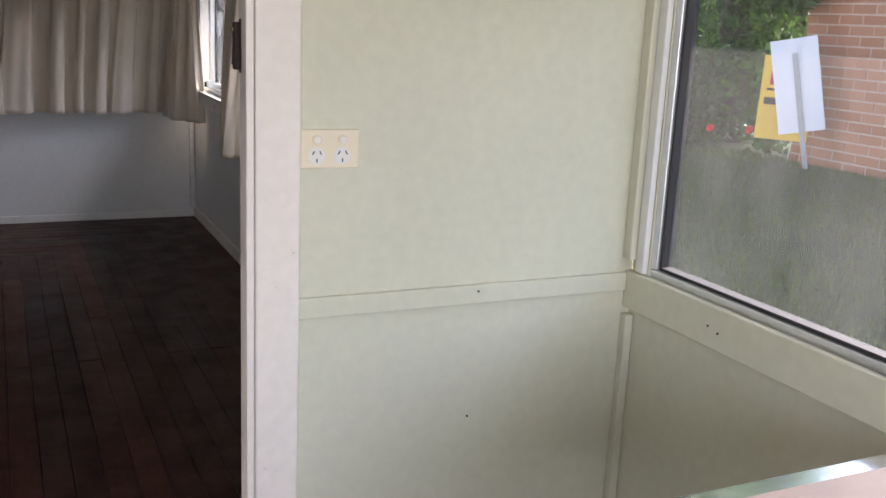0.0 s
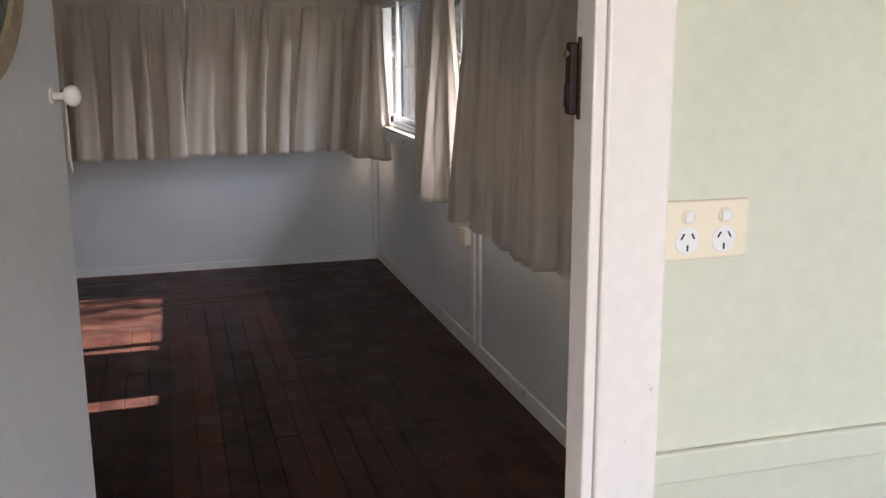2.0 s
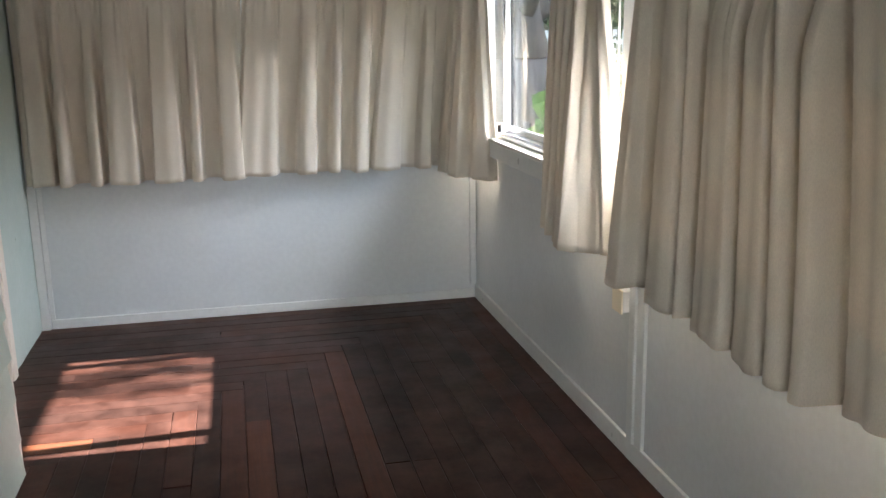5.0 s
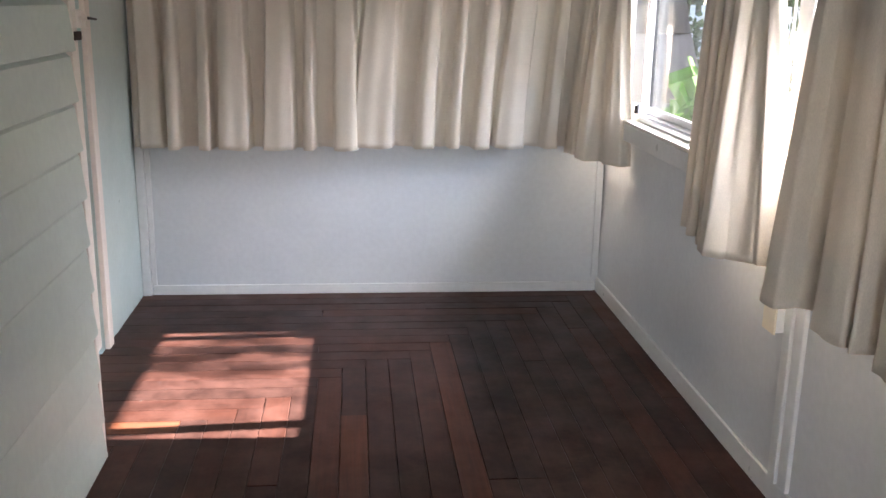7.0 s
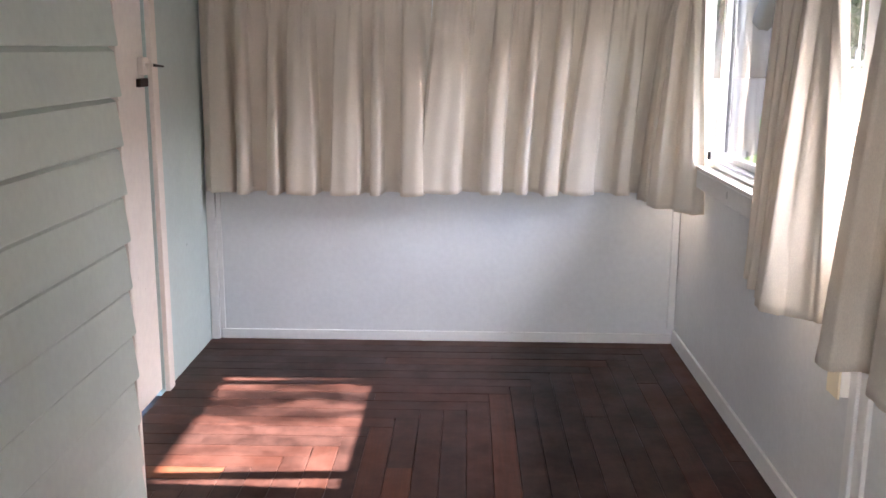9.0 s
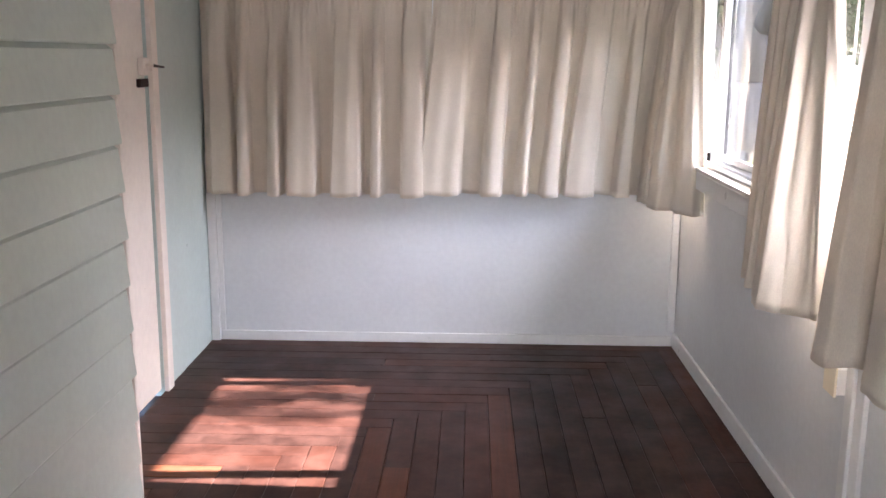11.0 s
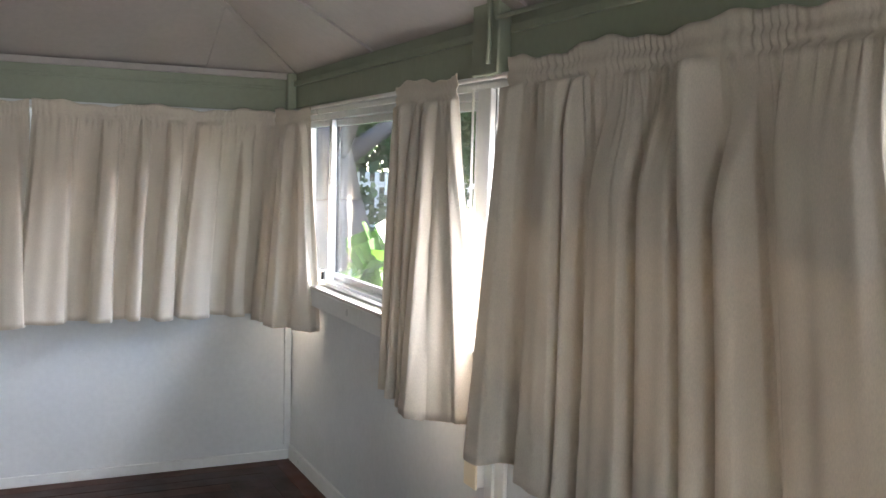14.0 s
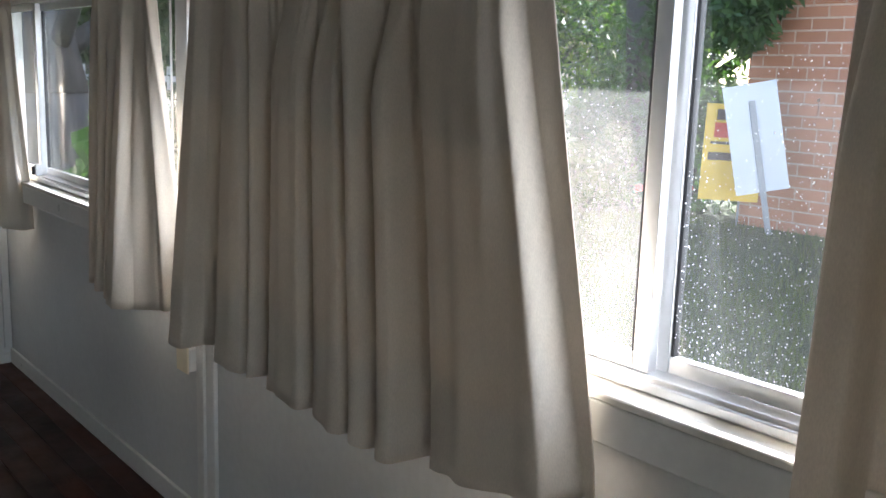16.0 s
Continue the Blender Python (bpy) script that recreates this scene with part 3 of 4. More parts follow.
def along(points, u):
    """The place at the share u of a line through the points, and its direction."""
    runs = [(Vector(p), Vector(q)) for p, q in zip(points, points[1:])]
    total = sum((q - p).length for p, q in runs)
    left = u * total
    for p, q in runs:
        n = (q - p).length
        if left <= n + 1e-9:
            return p + (q - p) * (left / n), (q - p).normalized()
        left -= n
    return runs[-1][1], (runs[-1][1] - runs[-1][0]).normalized()


def curtain(top, hem, z_top, z_hem, ridges, seed, label, turn=1.0, gather=0.024, lift=()):
    """Cloth gathered on a rod pocket with a frill above it, falling in uneven pleats.
    top, hem: plan lines (x, y) of rod and hem; ridges: (from, to, depth) of each pleat in metres along the hem;
    turn: the side of the room; lift: (share, rise, width) where the hem rides up."""
    rng = random.Random(seed)
    span = sum((Vector(q) - Vector(p)).length for p, q in zip(hem, hem[1:]))
    wide = sum((Vector(q) - Vector(p)).length for p, q in zip(top, top[1:]))
    nu, nv = int(max(span, wide) / 0.0042), 56
    ph = [rng.uniform(0, 6.28) for _ in range(8)]
    starts = [rng.uniform(-0.25, 0.05) for _ in ridges]
    drift = [rng.uniform(-0.014, 0.014) for _ in ridges]
    crisp = [(rng.uniform(0.004, 0.010), rng.uniform(0.006, 0.018)) for _ in ridges]
    tucks = []
    at = 0.0
    while at < 1.0:
        tucks.append((at, rng.uniform(0.007, 0.016), rng.uniform(0.006, 0.017), rng.choice((0.03, 0.05, 0.08, 0.14, 0.24))))
        at += rng.uniform(0.018, 0.046) / wide
    head, pocket = 0.030, 0.072
    height = z_top - z_hem

    def gathers(u):
        q = u * wide / gather * 2 * math.pi
        return math.sin(q + 4.5 * math.sin(u * wide * 11 + ph[0]) + 2.3 * math.sin(u * wide * 29 + ph[1])) * (0.55 + 0.45 * math.sin(u * wide * 17 + ph[2]))

    def tucked(u, below):
        d = 0.0
        for at, half, deep, fall in tucks:
            k = abs(u - at) * wide / (half * (1 + below / 0.25))
            if k < 1:
                d += deep * (1 - k * k) ** 2 * math.exp(-(below / fall) ** 1.5)
        return d

    def pleats(u, g):
        x = u * span
        d = 0.0
        for (a, b, deep), late, off, (ea, eb) in zip(ridges, starts, drift, crisp):
            k = smooth(late, late + 0.3, g)
            if k <= 0:
                continue
            mid = (a + b) / 2 + off * (1 - g)
            half = (b - a) / 2 * (0.74 + 0.26 * g)
            if abs(x - mid) > half + 0.04:
                continue
            ea2, eb2 = min(ea, half * 0.8), min(eb, half * 0.9)
            body = smooth(mid - half - ea2 * 0.5, mid - half + ea2, x) * (1 - smooth(mid + half - eb2, mid + half + eb2 * 0.5, x))
            f = (x - mid) / half
            d = max(d, 1.25 * deep * (0.62 + 0.38 * g) * k * body * (1 - 0.16 * f * f + 0.05 * f))
        return d
    bm = bmesh.new()
    rows = []
    for j in range(nv + 1):
        v = j / nv
        down = height * (v * 0.55 + 0.45 * v * v)
        g = max(0.0, (down - pocket) / (height - pocket))
        s = smooth(0.0, 1.0, g) * 0.35 + 0.65 * g ** 0.8
        row = []
        for i in range(nu + 1):
            u = i / nu
            pt, dt = along(top, u)
            ph_, dh = along(hem, u)
            p = pt.lerp(ph_, s)
            t = dt.lerp(dh, s).normalized()
            n = Vector((t.y, -t.x)) * turn
            gv = gathers(u)
            z = z_top - down
            if down < pocket:
                pinch = math.exp(-((down - head) / 0.007) ** 2) + math.exp(-((down - pocket) / 0.012) ** 2)
                d = 0.012 + 0.0034 * gv * (1 - 0.3 * pinch) - 0.007 * pinch + 0.004 * math.sin(u * 19 * wide + ph[3])
                z += (0.010 * math.sin(u * 14 * wide + ph[4]) + 0.004 * math.sin(u * 47 * wide + ph[5])) * (1 - down / pocket)
            else:
                fade = math.exp(-(down - pocket) / 0.03)
                d = 0.006 + 0.004 * gv * fade + tucked(u, down - pocket) + pleats(u, g) + 0.006 * g * math.sin(u * span * 31 + 2.2 * g + ph[6]) + 0.003 * math.sin(u * span * 74 + 1.5 * g + ph[7]) * smooth(0.05, 0.35, g)
            for at, rise, reach in lift:
                z += rise * max(0.0, 1 - abs(u - at) / reach) * g ** 3
            z += 0.003 * math.sin(u * span * 40 + ph[1]) * g ** 5
            if down > height - 0.05:
                d += 0.0018
            row.append(bm.verts.new((p.x + n.x * d, p.y + n.y * d, z)))
        rows.append(row)
    for r0, r1 in zip(rows, rows[1:]):
        for i in range(nu):
            bm.faces.new((r0[i], r0[i + 1], r1[i + 1], r1[i]))
    root = thing("curtain", (*hem[0], z_hem), label, "curtain", "sunroom curtains")
    ob = part("cloth", bm, CURTAIN, root, smooth=True)
    sol = ob.modifiers.new("thickness", "SOLIDIFY")
    sol.thickness = 0.002
    return root


WALL_Y = END - 0.030
curtain([(-2.305, WALL_Y), (-1.216, WALL_Y)], [(-2.305, WALL_Y - 0.012), (-1.225, WALL_Y - 0.012)], 1.755, 0.757,
        [(0.03, 0.15, 0.05), (0.165, 0.225, 0.075), (0.305, 0.375, 0.085), (0.40, 0.555, 0.095), (0.61, 0.765, 0.10), (0.80, 0.86, 0.085), (0.945, 1.07, 0.10)],
        3, "oatmeal cotton curtain gathered on a rod, drawn shut")
curtain([(-1.206, WALL_Y), (-0.07, WALL_Y)], [(-1.275, WALL_Y - 0.045), (-0.15, WALL_Y - 0.012)], 1.755, 0.768,
        [(0.0, 0.20, 0.07), (0.295, 0.395, 0.095), (0.46, 0.52, 0.085), (0.58, 0.665, 0.10), (0.685, 0.835, 0.085), (0.925, 1.0, 0.09), (1.06, 1.12, 0.07)],
        8, "oatmeal cotton curtain gathered on a rod, drawn shut")
curtain([(-0.10, 5.235), (-0.045, 4.85)], [(-0.17, 5.225), (-0.13, 4.95), (-0.09, 4.83), (-0.015, 4.78)], 1.765, 0.745,
        [(0.02, 0.13, 0.05), (0.20, 0.30, 0.06), (0.385, 0.475, 0.03)], 21, "narrow oatmeal curtain bunched in the corner")
panel = curtain([(-0.045, 3.82), (-0.045, 3.31)], [(-0.10, 3.70), (-0.12, 3.45), (-0.175, 3.24), (-0.12, 3.175), (-0.03, 3.150)], 1.785, 0.735,
                [(0.02, 0.10, 0.04), (0.14, 0.20, 0.05), (0.24, 0.33, 0.05), (0.37, 0.47, 0.045), (0.56, 0.66, 0.02)], 34, "oatmeal curtain panel hanging beside an open gap")
part("tag", boxes((-0.128, -0.124, 3.688, 3.718, 0.73, 0.87), bevel=0.001), BLIND_TAG, panel, "dark brown cloth tag")
curtain([(-0.045, 3.00), (-0.045, 1.655)], [(-0.135, 2.955), (-0.075, 2.75), (-0.06, 1.95), (-0.075, 1.44)], 1.80, 0.703,
        [(0.0, 0.09, 0.05), (0.25, 0.39, 0.07), (0.415, 0.45, 0.06), (0.52, 0.70, 0.075), (0.735, 0.885, 0.085), (0.905, 0.985, 0.095), (1.01, 1.09, 0.095), (1.145, 1.49, 0.075)],
        46, "wide oatmeal curtain half drawn across the window", lift=((1.0, 0.075, 0.30),))
curtain([(-0.045, 1.09), (-0.045, 0.80)], [(-0.055, 1.11), (-0.06, 0.80)], 1.80, 0.69,
        [(0.02, 0.10, 0.06), (0.16, 0.25, 0.07), (0.29, 0.34, 0.05)], 52, "oatmeal curtain drawn back from the window")


def rod(name, a, b, label, posts):
    r = thing(name, a, label, "curtain rod")
    bm = bmesh.new()
    tube(bm, a, b, 0.008, seg=12)
    part("rod", bm, ROD, r, smooth=True)
    for p, q in posts:
        part("bracket", tube(bmesh.new(), p, q, 0.006, seg=8), ROD, r)


rod("curtain_rod", (-2.315, END - 0.018, 1.735), (-0.06, END - 0.018, 1.735), "white enamelled curtain rod on the end wall", [((x, END - 0.018, 1.735), (x, END - 0.001, 1.735)) for x in (-2.30, -1.21, -0.08)])
rod("curtain_rod", (-0.028, END - 0.07, 1.765), (-0.028, 0.2, 1.77), "white enamelled curtain rod over the windows", [((-0.028, y, 1.767), (-0.001, y, 1.767)) for y in (5.19, 3.09, 0.25)])
trim("trim_window_head", [(-0.016, -0.001, 0.2, END - 0.06, 1.735, 1.755)], TRIM_WHITE, "white window head board", 0.003)

# ---- doors ----


def oval_ring(bm, cx, cz, ro, ri, y0, y1, seg=40, sx=1.06):
    rings = []
    for r, y in ((ri, y0), (ro, y0), (ro, y1), (ri, y1)):
        rings.append([bm.verts.new((cx + sx * r * math.cos(2 * math.pi * i / seg), y, cz + r * math.sin(2 * math.pi * i / seg))) for i in range(seg)])
    for k in range(4):
        p, q = rings[k], rings[(k + 1) % 4]
        for i in range(seg):
            j = (i + 1) % seg
            bm.faces.new((p[i], p[j], q[j], q[i]))
    return bm


def open_door():
    d = thing("door_1", (DOOR_L + 0.012, 0.05, 0.0), "white painted flush door with a round window, standing open", "door", kind="structure", turn=78.9)
    part("leaf", boxes((0.0, 0.826, 0.0, 0.036, 0.012, 1.99), bevel=0.003), DOOR_PAINT, d, local=True)
    win = part("window_rim", oval_ring(bmesh.new(), 0.415, 1.625, 0.222, 0.185, -0.016, -0.0005), RIM_WOOD, d, "varnished round window rim", local=True)
    g = bmesh.new()
    lathe(g, [(0.184, 0.0), (0.184, 0.006)], 40, Matrix.Translation((0.415, -0.0015, 1.625)) @ Matrix.Rotation(radians(90), 4, "X") @ Matrix.Diagonal((1.06, 1, 1, 1)))
    part("pane", g, GLASS_PATTERN, win, "rippled dark glass", local=True)
    m = Matrix.Translation((0.772, 0.0, 1.378)) @ Matrix.Rotation(radians(90), 4, "X") @ Matrix.Scale(0.70, 4)
    plate = part("rosette", lathe(bmesh.new(), [(0.021, 0.0), (0.021, 0.003), (0.017, 0.005)], 24, m), TRIM_CREAM, d, smooth=False, local=True)
    k = lathe(bmesh.new(), [(0.010, 0.004), (0.010, 0.030), (0.013, 0.032), (0.020, 0.036), (0.0255, 0.044), (0.027, 0.052), (0.0255, 0.060), (0.019, 0.067), (0.010, 0.071), (0.002, 0.072)], 28, m)
    part("knob", k, PORCELAIN, d, "round white porcelain knob", smooth=True, local=True)
    part("set_screw", tube(bmesh.new(), (0.772, -0.017, 1.383), (0.772, -0.017, 1.390), 0.0015, seg=8), DARK_METAL, d, local=True)
    c = bmesh.new()
    tube(c, (0.829, -0.006, 1.37), (0.831, -0.006, 1.26), 0.0014, seg=8)
    tube(c, (0.831, -0.006, 1.26), (0.832, -0.007, 1.235), 0.0022, seg=8)
    part("cord", c, CORD, d, "short hanging beige cord", local=True)
    for z in (0.25, 1.75):
        part("hinge", tube(bmesh.new(), (-0.004, 0.012, z - 0.045), (-0.004, 0.012, z + 0.045), 0.006, seg=10), DARK_METAL, d, local=True)


open_door()
keeper = thing("lock_keeper", (DOOR_R - 0.012, 0.02, 1.38), "rusty brown rim lock keeper on the door jamb", "lock keeper")
kx = DOOR_R - 0.013
part("box", boxes((kx - 0.011, kx, 0.020, 0.037, 1.385, 1.468), bevel=0.003), RUST, keeper)
part("plate", boxes((kx - 0.003, kx, 0.013, 0.019, 1.38, 1.474), bevel=0.001), RUST, keeper)
part("staple", boxes((kx - 0.0125, kx - 0.0112, 0.023, 0.034, 1.395, 1.42), bevel=0.0004), SLOT, keeper)
part("screw", tube(bmesh.new(), (kx - 0.0105, 0.029, 1.455), (kx - 0.014, 0.029, 1.455), 0.004, seg=10), BRASS, keeper)
part("screw", tube(bmesh.new(), (kx - 0.0105, 0.029, 1.397), (kx - 0.0135, 0.029, 1.397), 0.003, seg=10), RUST, keeper)

door2 = thing("door_2", (LEFT - 0.05, (LD[0] + LD[1]) / 2, 0), "cream painted closed door with a lever latch", "door", kind="structure")
part("leaf", boxes((LEFT - 0.055, LEFT - 0.010, LD[0] + 0.004, LD[1] - 0.005, 0.012, LD[2] - 0.008), bevel=0.003), TRIM_CREAM, door2)
part("lock_box", boxes((LEFT - 0.009, LEFT + 0.014, LD[1] - 0.085, LD[1] - 0.012, 1.33, 1.40), bevel=0.004), TRIM_CREAM, door2)
hd = bmesh.new()
tube(hd, (LEFT + 0.01, LD[1] - 0.05, 1.369), (LEFT + 0.045, LD[1] - 0.05, 1.369), 0.008, seg=10)
part("spindle", hd, TRIM_CREAM, door2)
hd = bmesh.new()
tube(hd, (LEFT + 0.045, LD[1] - 0.055, 1.369), (LEFT + 0.05, LD[1] + 0.05, 1.362), 0.006, 0.004, seg=10)
part("lever", hd, DARK_METAL, door2, "dark metal lever")
part("keyhole_plate", boxes((LEFT - 0.009, LEFT + 0.008, LD[1] - 0.11, LD[1] - 0.012, 1.285, 1.318), bevel=0.003), RUST, door2, "small rusty plate")


# ---- power points ----
def power_point():
    p = thing("power_point", (-0.722, 0.0, 1.245), "ivory double power point with two switches", "power point")
    part("plate", boxes((-0.78, -0.664, -0.009, -0.0005, 1.208, 1.281), bevel=0.003), IVORY, p)
    for cx in (-0.748, -0.698):
        m = Matrix.Translation((cx, -0.009, 1.262)) @ Matrix.Rotation(radians(90), 4, "X")
        s = part("switch_bezel", lathe(bmesh.new(), [(0.0095, 0.0), (0.0095, 0.001), (0.008, 0.002)], 24, m), IVORY, p)
        part("rocker", boxes((cx - 0.0058, cx + 0.0058, -0.0142, -0.0112, 1.2555, 1.2685), bevel=0.0015), WHITE_PLASTIC, s)
        m = Matrix.Translation((cx, -0.009, 1.232)) @ Matrix.Rotation(radians(90), 4, "X")
        f = part("outlet_face", lathe(bmesh.new(), [(0.0165, 0.0), (0.0165, 0.0008), (0.0155, 0.0012)], 28, m), WHITE_PLASTIC, p)
        for sx, sz, rot in ((-0.007, 0.006, 30), (0.007, 0.006, -30), (0.0, -0.0085, 0)):
            b = bmesh.new()
            bmesh.ops.create_cube(b, size=1, matrix=Matrix.Translation((cx + sx, -0.0104, 1.232 + sz)) @ Matrix.Rotation(radians(rot), 4, "Y") @ Matrix.Diagonal((0.0021, 0.001, 0.0078, 1)))
            part("slot", b, SLOT, f)
    for sx in (-0.7755, -0.6685):
        part("screw", tube(bmesh.new(), (sx, -0.009, 1.235), (sx, -0.0098, 1.235), 0.0022, seg=8), IVORY, p)


power_point()
out2 = thing("power_point", (-0.012, 3.16, 0.565), "white surface power point low on the wall", "power point")
part("box", boxes((-0.045, -0.001, 3.128, 3.20, 0.535, 0.61), bevel=0.004), WHITE_PLASTIC, out2)
part("plate", boxes((-0.053, -0.046, 3.124, 3.204, 0.531, 0.614), bevel=0.002), IVORY, out2)

# ---- table with a chrome edge in the green room ----


def table():
    x0, x1, y0, y1, z = -0.74, -0.03, -1.95, -0.80, 0.885
    t = thing("bench_table", (-0.38, -1.37, 0), "dark laminate bench table with a ribbed chrome edge", "table")
    r = 0.07
    outline = []
    for cx, cy, a0 in ((x1 - r, y1 - r, 0), (x0 + r, y1 - r, 90), (x0 + r, y0 + r, 180), (x1 - r, y0 + r, 270)):
        for k in range(9):
            a = radians(a0 + k * 11.25)
            outline.append((cx + r * math.cos(a), cy + r * math.sin(a)))

    def slab(grow, za, zb, material, name):
        bm = bmesh.new()
        cx, cy = (x0 + x1) / 2, (y0 + y1) / 2
        pts = [(px + grow * (1 if px > cx else -1), py + grow * (1 if py > cy else -1)) for px, py in outline]
        lo = [bm.verts.new((a, b, za)) for a, b in pts]
        hi = [bm.verts.new((a, b, zb)) for a, b in pts]
        bm.faces.new(lo[::-1])
        bm.faces.new(hi)
        for i in range(len(pts)):
            j = (i + 1) % len(pts)
            bm.faces.new((lo[i], lo[j], hi[j], hi[i]))
        return part(name, bm, material, t)
    slab(-0.030, z - 0.03, z + 0.004, TABLETOP, "tabletop")
    for za, zb, g in ((z - 0.034, z - 0.024, 0.006), (z - 0.022, z - 0.012, 0.004), (z - 0.010, z + 0.001, 0.006)):
        slab(g, za, zb, CHROME, "edge_band")
    for lx in (x0 + 0.07, x1 - 0.07):
        for ly in (y0 + 0.1, y1 - 0.1):
            part("leg", tube(bmesh.new(), (lx, ly, 0), (lx, ly, z - 0.031), 0.014, 0.016), CHROME, t, smooth=True)


table()

# ---- outdoors ----


def lawn_height(x, y):
    k = min(1.0, max(0.0, (x - 0.3) / 4.6))
    return GROUND_Z + 0.66 * k * k * (3 - 2 * k)


def ground():
    xs = [-60, -20, -6, -2, 0.0] + [0.3 + 0.35 * i for i in range(16)] + [7, 9, 14, 25, 60, 200, 900]
    ys = [-900, -200, -60, -20, -8] + [-5 + 0.7 * i for i in range(24)] + [14, 20, 40, 100, 300, 900]
    bm = bmesh.new()
    grid = [[bm.verts.new((x, y, lawn_height(x, y) + (0.02 * noise.noise((x * 0.7, y * 0.7, 0)) if 0.3 < x < 8 else 0))) for y in ys] for x in xs]
    for a, b in zip(grid, grid[1:]):
        for j in range(len(ys) - 1):
            bm.faces.new((a[j], b[j], b[j + 1], a[j + 1]))
    tagged(part("ground", bm, GROUND, smooth=True), "patchy dry lawn sloping up from the house", "lawn", kind="structure")


ground()


def grass():
    rng = random.Random(11)
    verts, faces = [], []
    for _ in range(60000):
        x, y = rng.uniform(1.0, 5.05), rng.uniform(-0.5, 6.5)
        if noise.noise((x * 1.1, y * 1.1, 3)) + rng.uniform(-0.4, 0.4) < -0.2:
            continue
        z = lawn_height(x, y) - 0.005
        h, a = rng.uniform(0.02, 0.075), rng.uniform(0, 6.28)
        dx, dy = 0.005 * math.cos(a), 0.005 * math.sin(a)
        lx, ly = rng.uniform(-0.02, 0.02), rng.uniform(-0.02, 0.02)
        n = len(verts)
        verts += [(x - dx, y - dy, z), (x + dx, y + dy, z), (x + lx, y + ly, z + h)]
        faces.append((n, n + 1, n + 2))
    me = bpy.data.meshes.new("grass")
    me.from_pydata(verts, [], faces)
    me.materials.append(GRASS)
    tagged(new("grass", me), "short patchy lawn grass", "grass", kind="stuff")


grass()


def leaf_cloud(rng, blobs, count, size, slim=0.35, hang=0.0):
    """Leaf-shaped faces scattered in soft clumps: blobs of (centre, radii)."""
    verts, faces = [], []
    for _ in range(count):
        (c, r) = rng.choice(blobs)
        d = Vector((rng.gauss(0, 1), rng.gauss(0, 1), rng.gauss(0, 1))).normalized() * (rng.random() ** 0.45)
        p = Vector(c) + Vector((d.x * r[0], d.y * r[1], d.z * r[2]))
        if noise.noise(p * 1.7) < -0.12 and rng.random() < 0.8:
            continue
        s = size * rng.uniform(0.6, 1.4)
        axis = Vector((rng.uniform(-1, 1), rng.uniform(-1, 1), rng.uniform(-1, 0.5) - hang)).normalized()
        side = axis.cross(Vector((rng.uniform(-1, 1), rng.uniform(-1, 1), rng.uniform(-1, 1)))).normalized() * s * slim
        n = len(verts)
        verts += [tuple(p), tuple(p + axis * s * 0.5 + side), tuple(p + axis * s), tuple(p + axis * s * 0.5 - side)]
        faces.append((n, n + 1, n + 2, n + 3))
    return verts, faces


def crown(name, verts, faces, material, parent, label=""):
    me = bpy.data.meshes.new(name)
    me.from_pydata(verts, [], faces)
    me.materials.append(material)
    ob = new(name, me)
    ob.parent = parent
    me.transform(world_of(parent).inverted())
    if label:
        tagged(ob, label)
    return ob


def limbs(bm, rng, base, height, r, spread, n=5, flare=0.0):
    x, y, z = base
    p = Vector(base)
    for k in range(4):
        q = p + Vector((rng.uniform(-0.08, 0.08), rng.uniform(-0.08, 0.08), height / 4))
        tube(bm, p, q, r * (1 - 0.16 * k) + r * flare * (1 - k / 4) ** 2, r * (1 - 0.16 * (k + 1)) + r * flare * (0.75 - k / 4) ** 2, 14)
        p = q
    for _ in range(n):
        a = rng.uniform(0, 6.28)
        s = Vector((x, y, z + height * rng.uniform(0.45, 0.95)))
        m = s + Vector((math.cos(a) * spread * 0.5, math.sin(a) * spread * 0.5, spread * 0.35))
        e = m + Vector((math.cos(a + 0.4) * spread * 0.5, math.sin(a + 0.4) * spread * 0.5, spread * 0.25))
        tube(bm, s, m, r * 0.4, r * 0.25, 7)
        tube(bm, m, e, r * 0.25, r * 0.08, 7)
    return bm


def tree(name, base, height, r, spread, blobs, count, size, seed, label, material=LEAF, slim=0.3, hang=0.3, flare=0.0):
    rng = random.Random(seed)
    t = thing(name, base, label, "tree")
    part("trunk", limbs(bmesh.new(), rng, base, height, r, spread, flare=flare), BARK, t, smooth=True)
    crown("crown", *leaf_cloud(rng, blobs, count, size, slim, hang), material, t)
    return t


tree("tree", (6.6, 6.1, 0.35), 2.2, 0.16, 1.2, [((6.3, 5.9, 2.6), (1.3, 1.5, 1.0)), ((5.7, 5.0, 2.5), (0.9, 0.9, 0.7)), ((5.5, 5.7, 1.7), (0.7, 0.9, 0.9)), ((6.2, 7.2, 2.4), (1.0, 1.2, 1.2)), ((5.2, 4.5, 2.75), (0.4, 0.5, 0.3)), ((4.78, 4.25, 2.50), (0.3, 0.55, 0.42)), ((4.8, 3.55, 2.72), (0.28, 0.5, 0.35)), ((4.8, 4.5, 2.1), (0.25, 0.28, 0.4)), ((5.3, 5.3, 2.2), (0.5, 0.5, 0.5))], 26000, 0.10, 5, "leafy green garden tree with feathery foliage", slim=0.16)
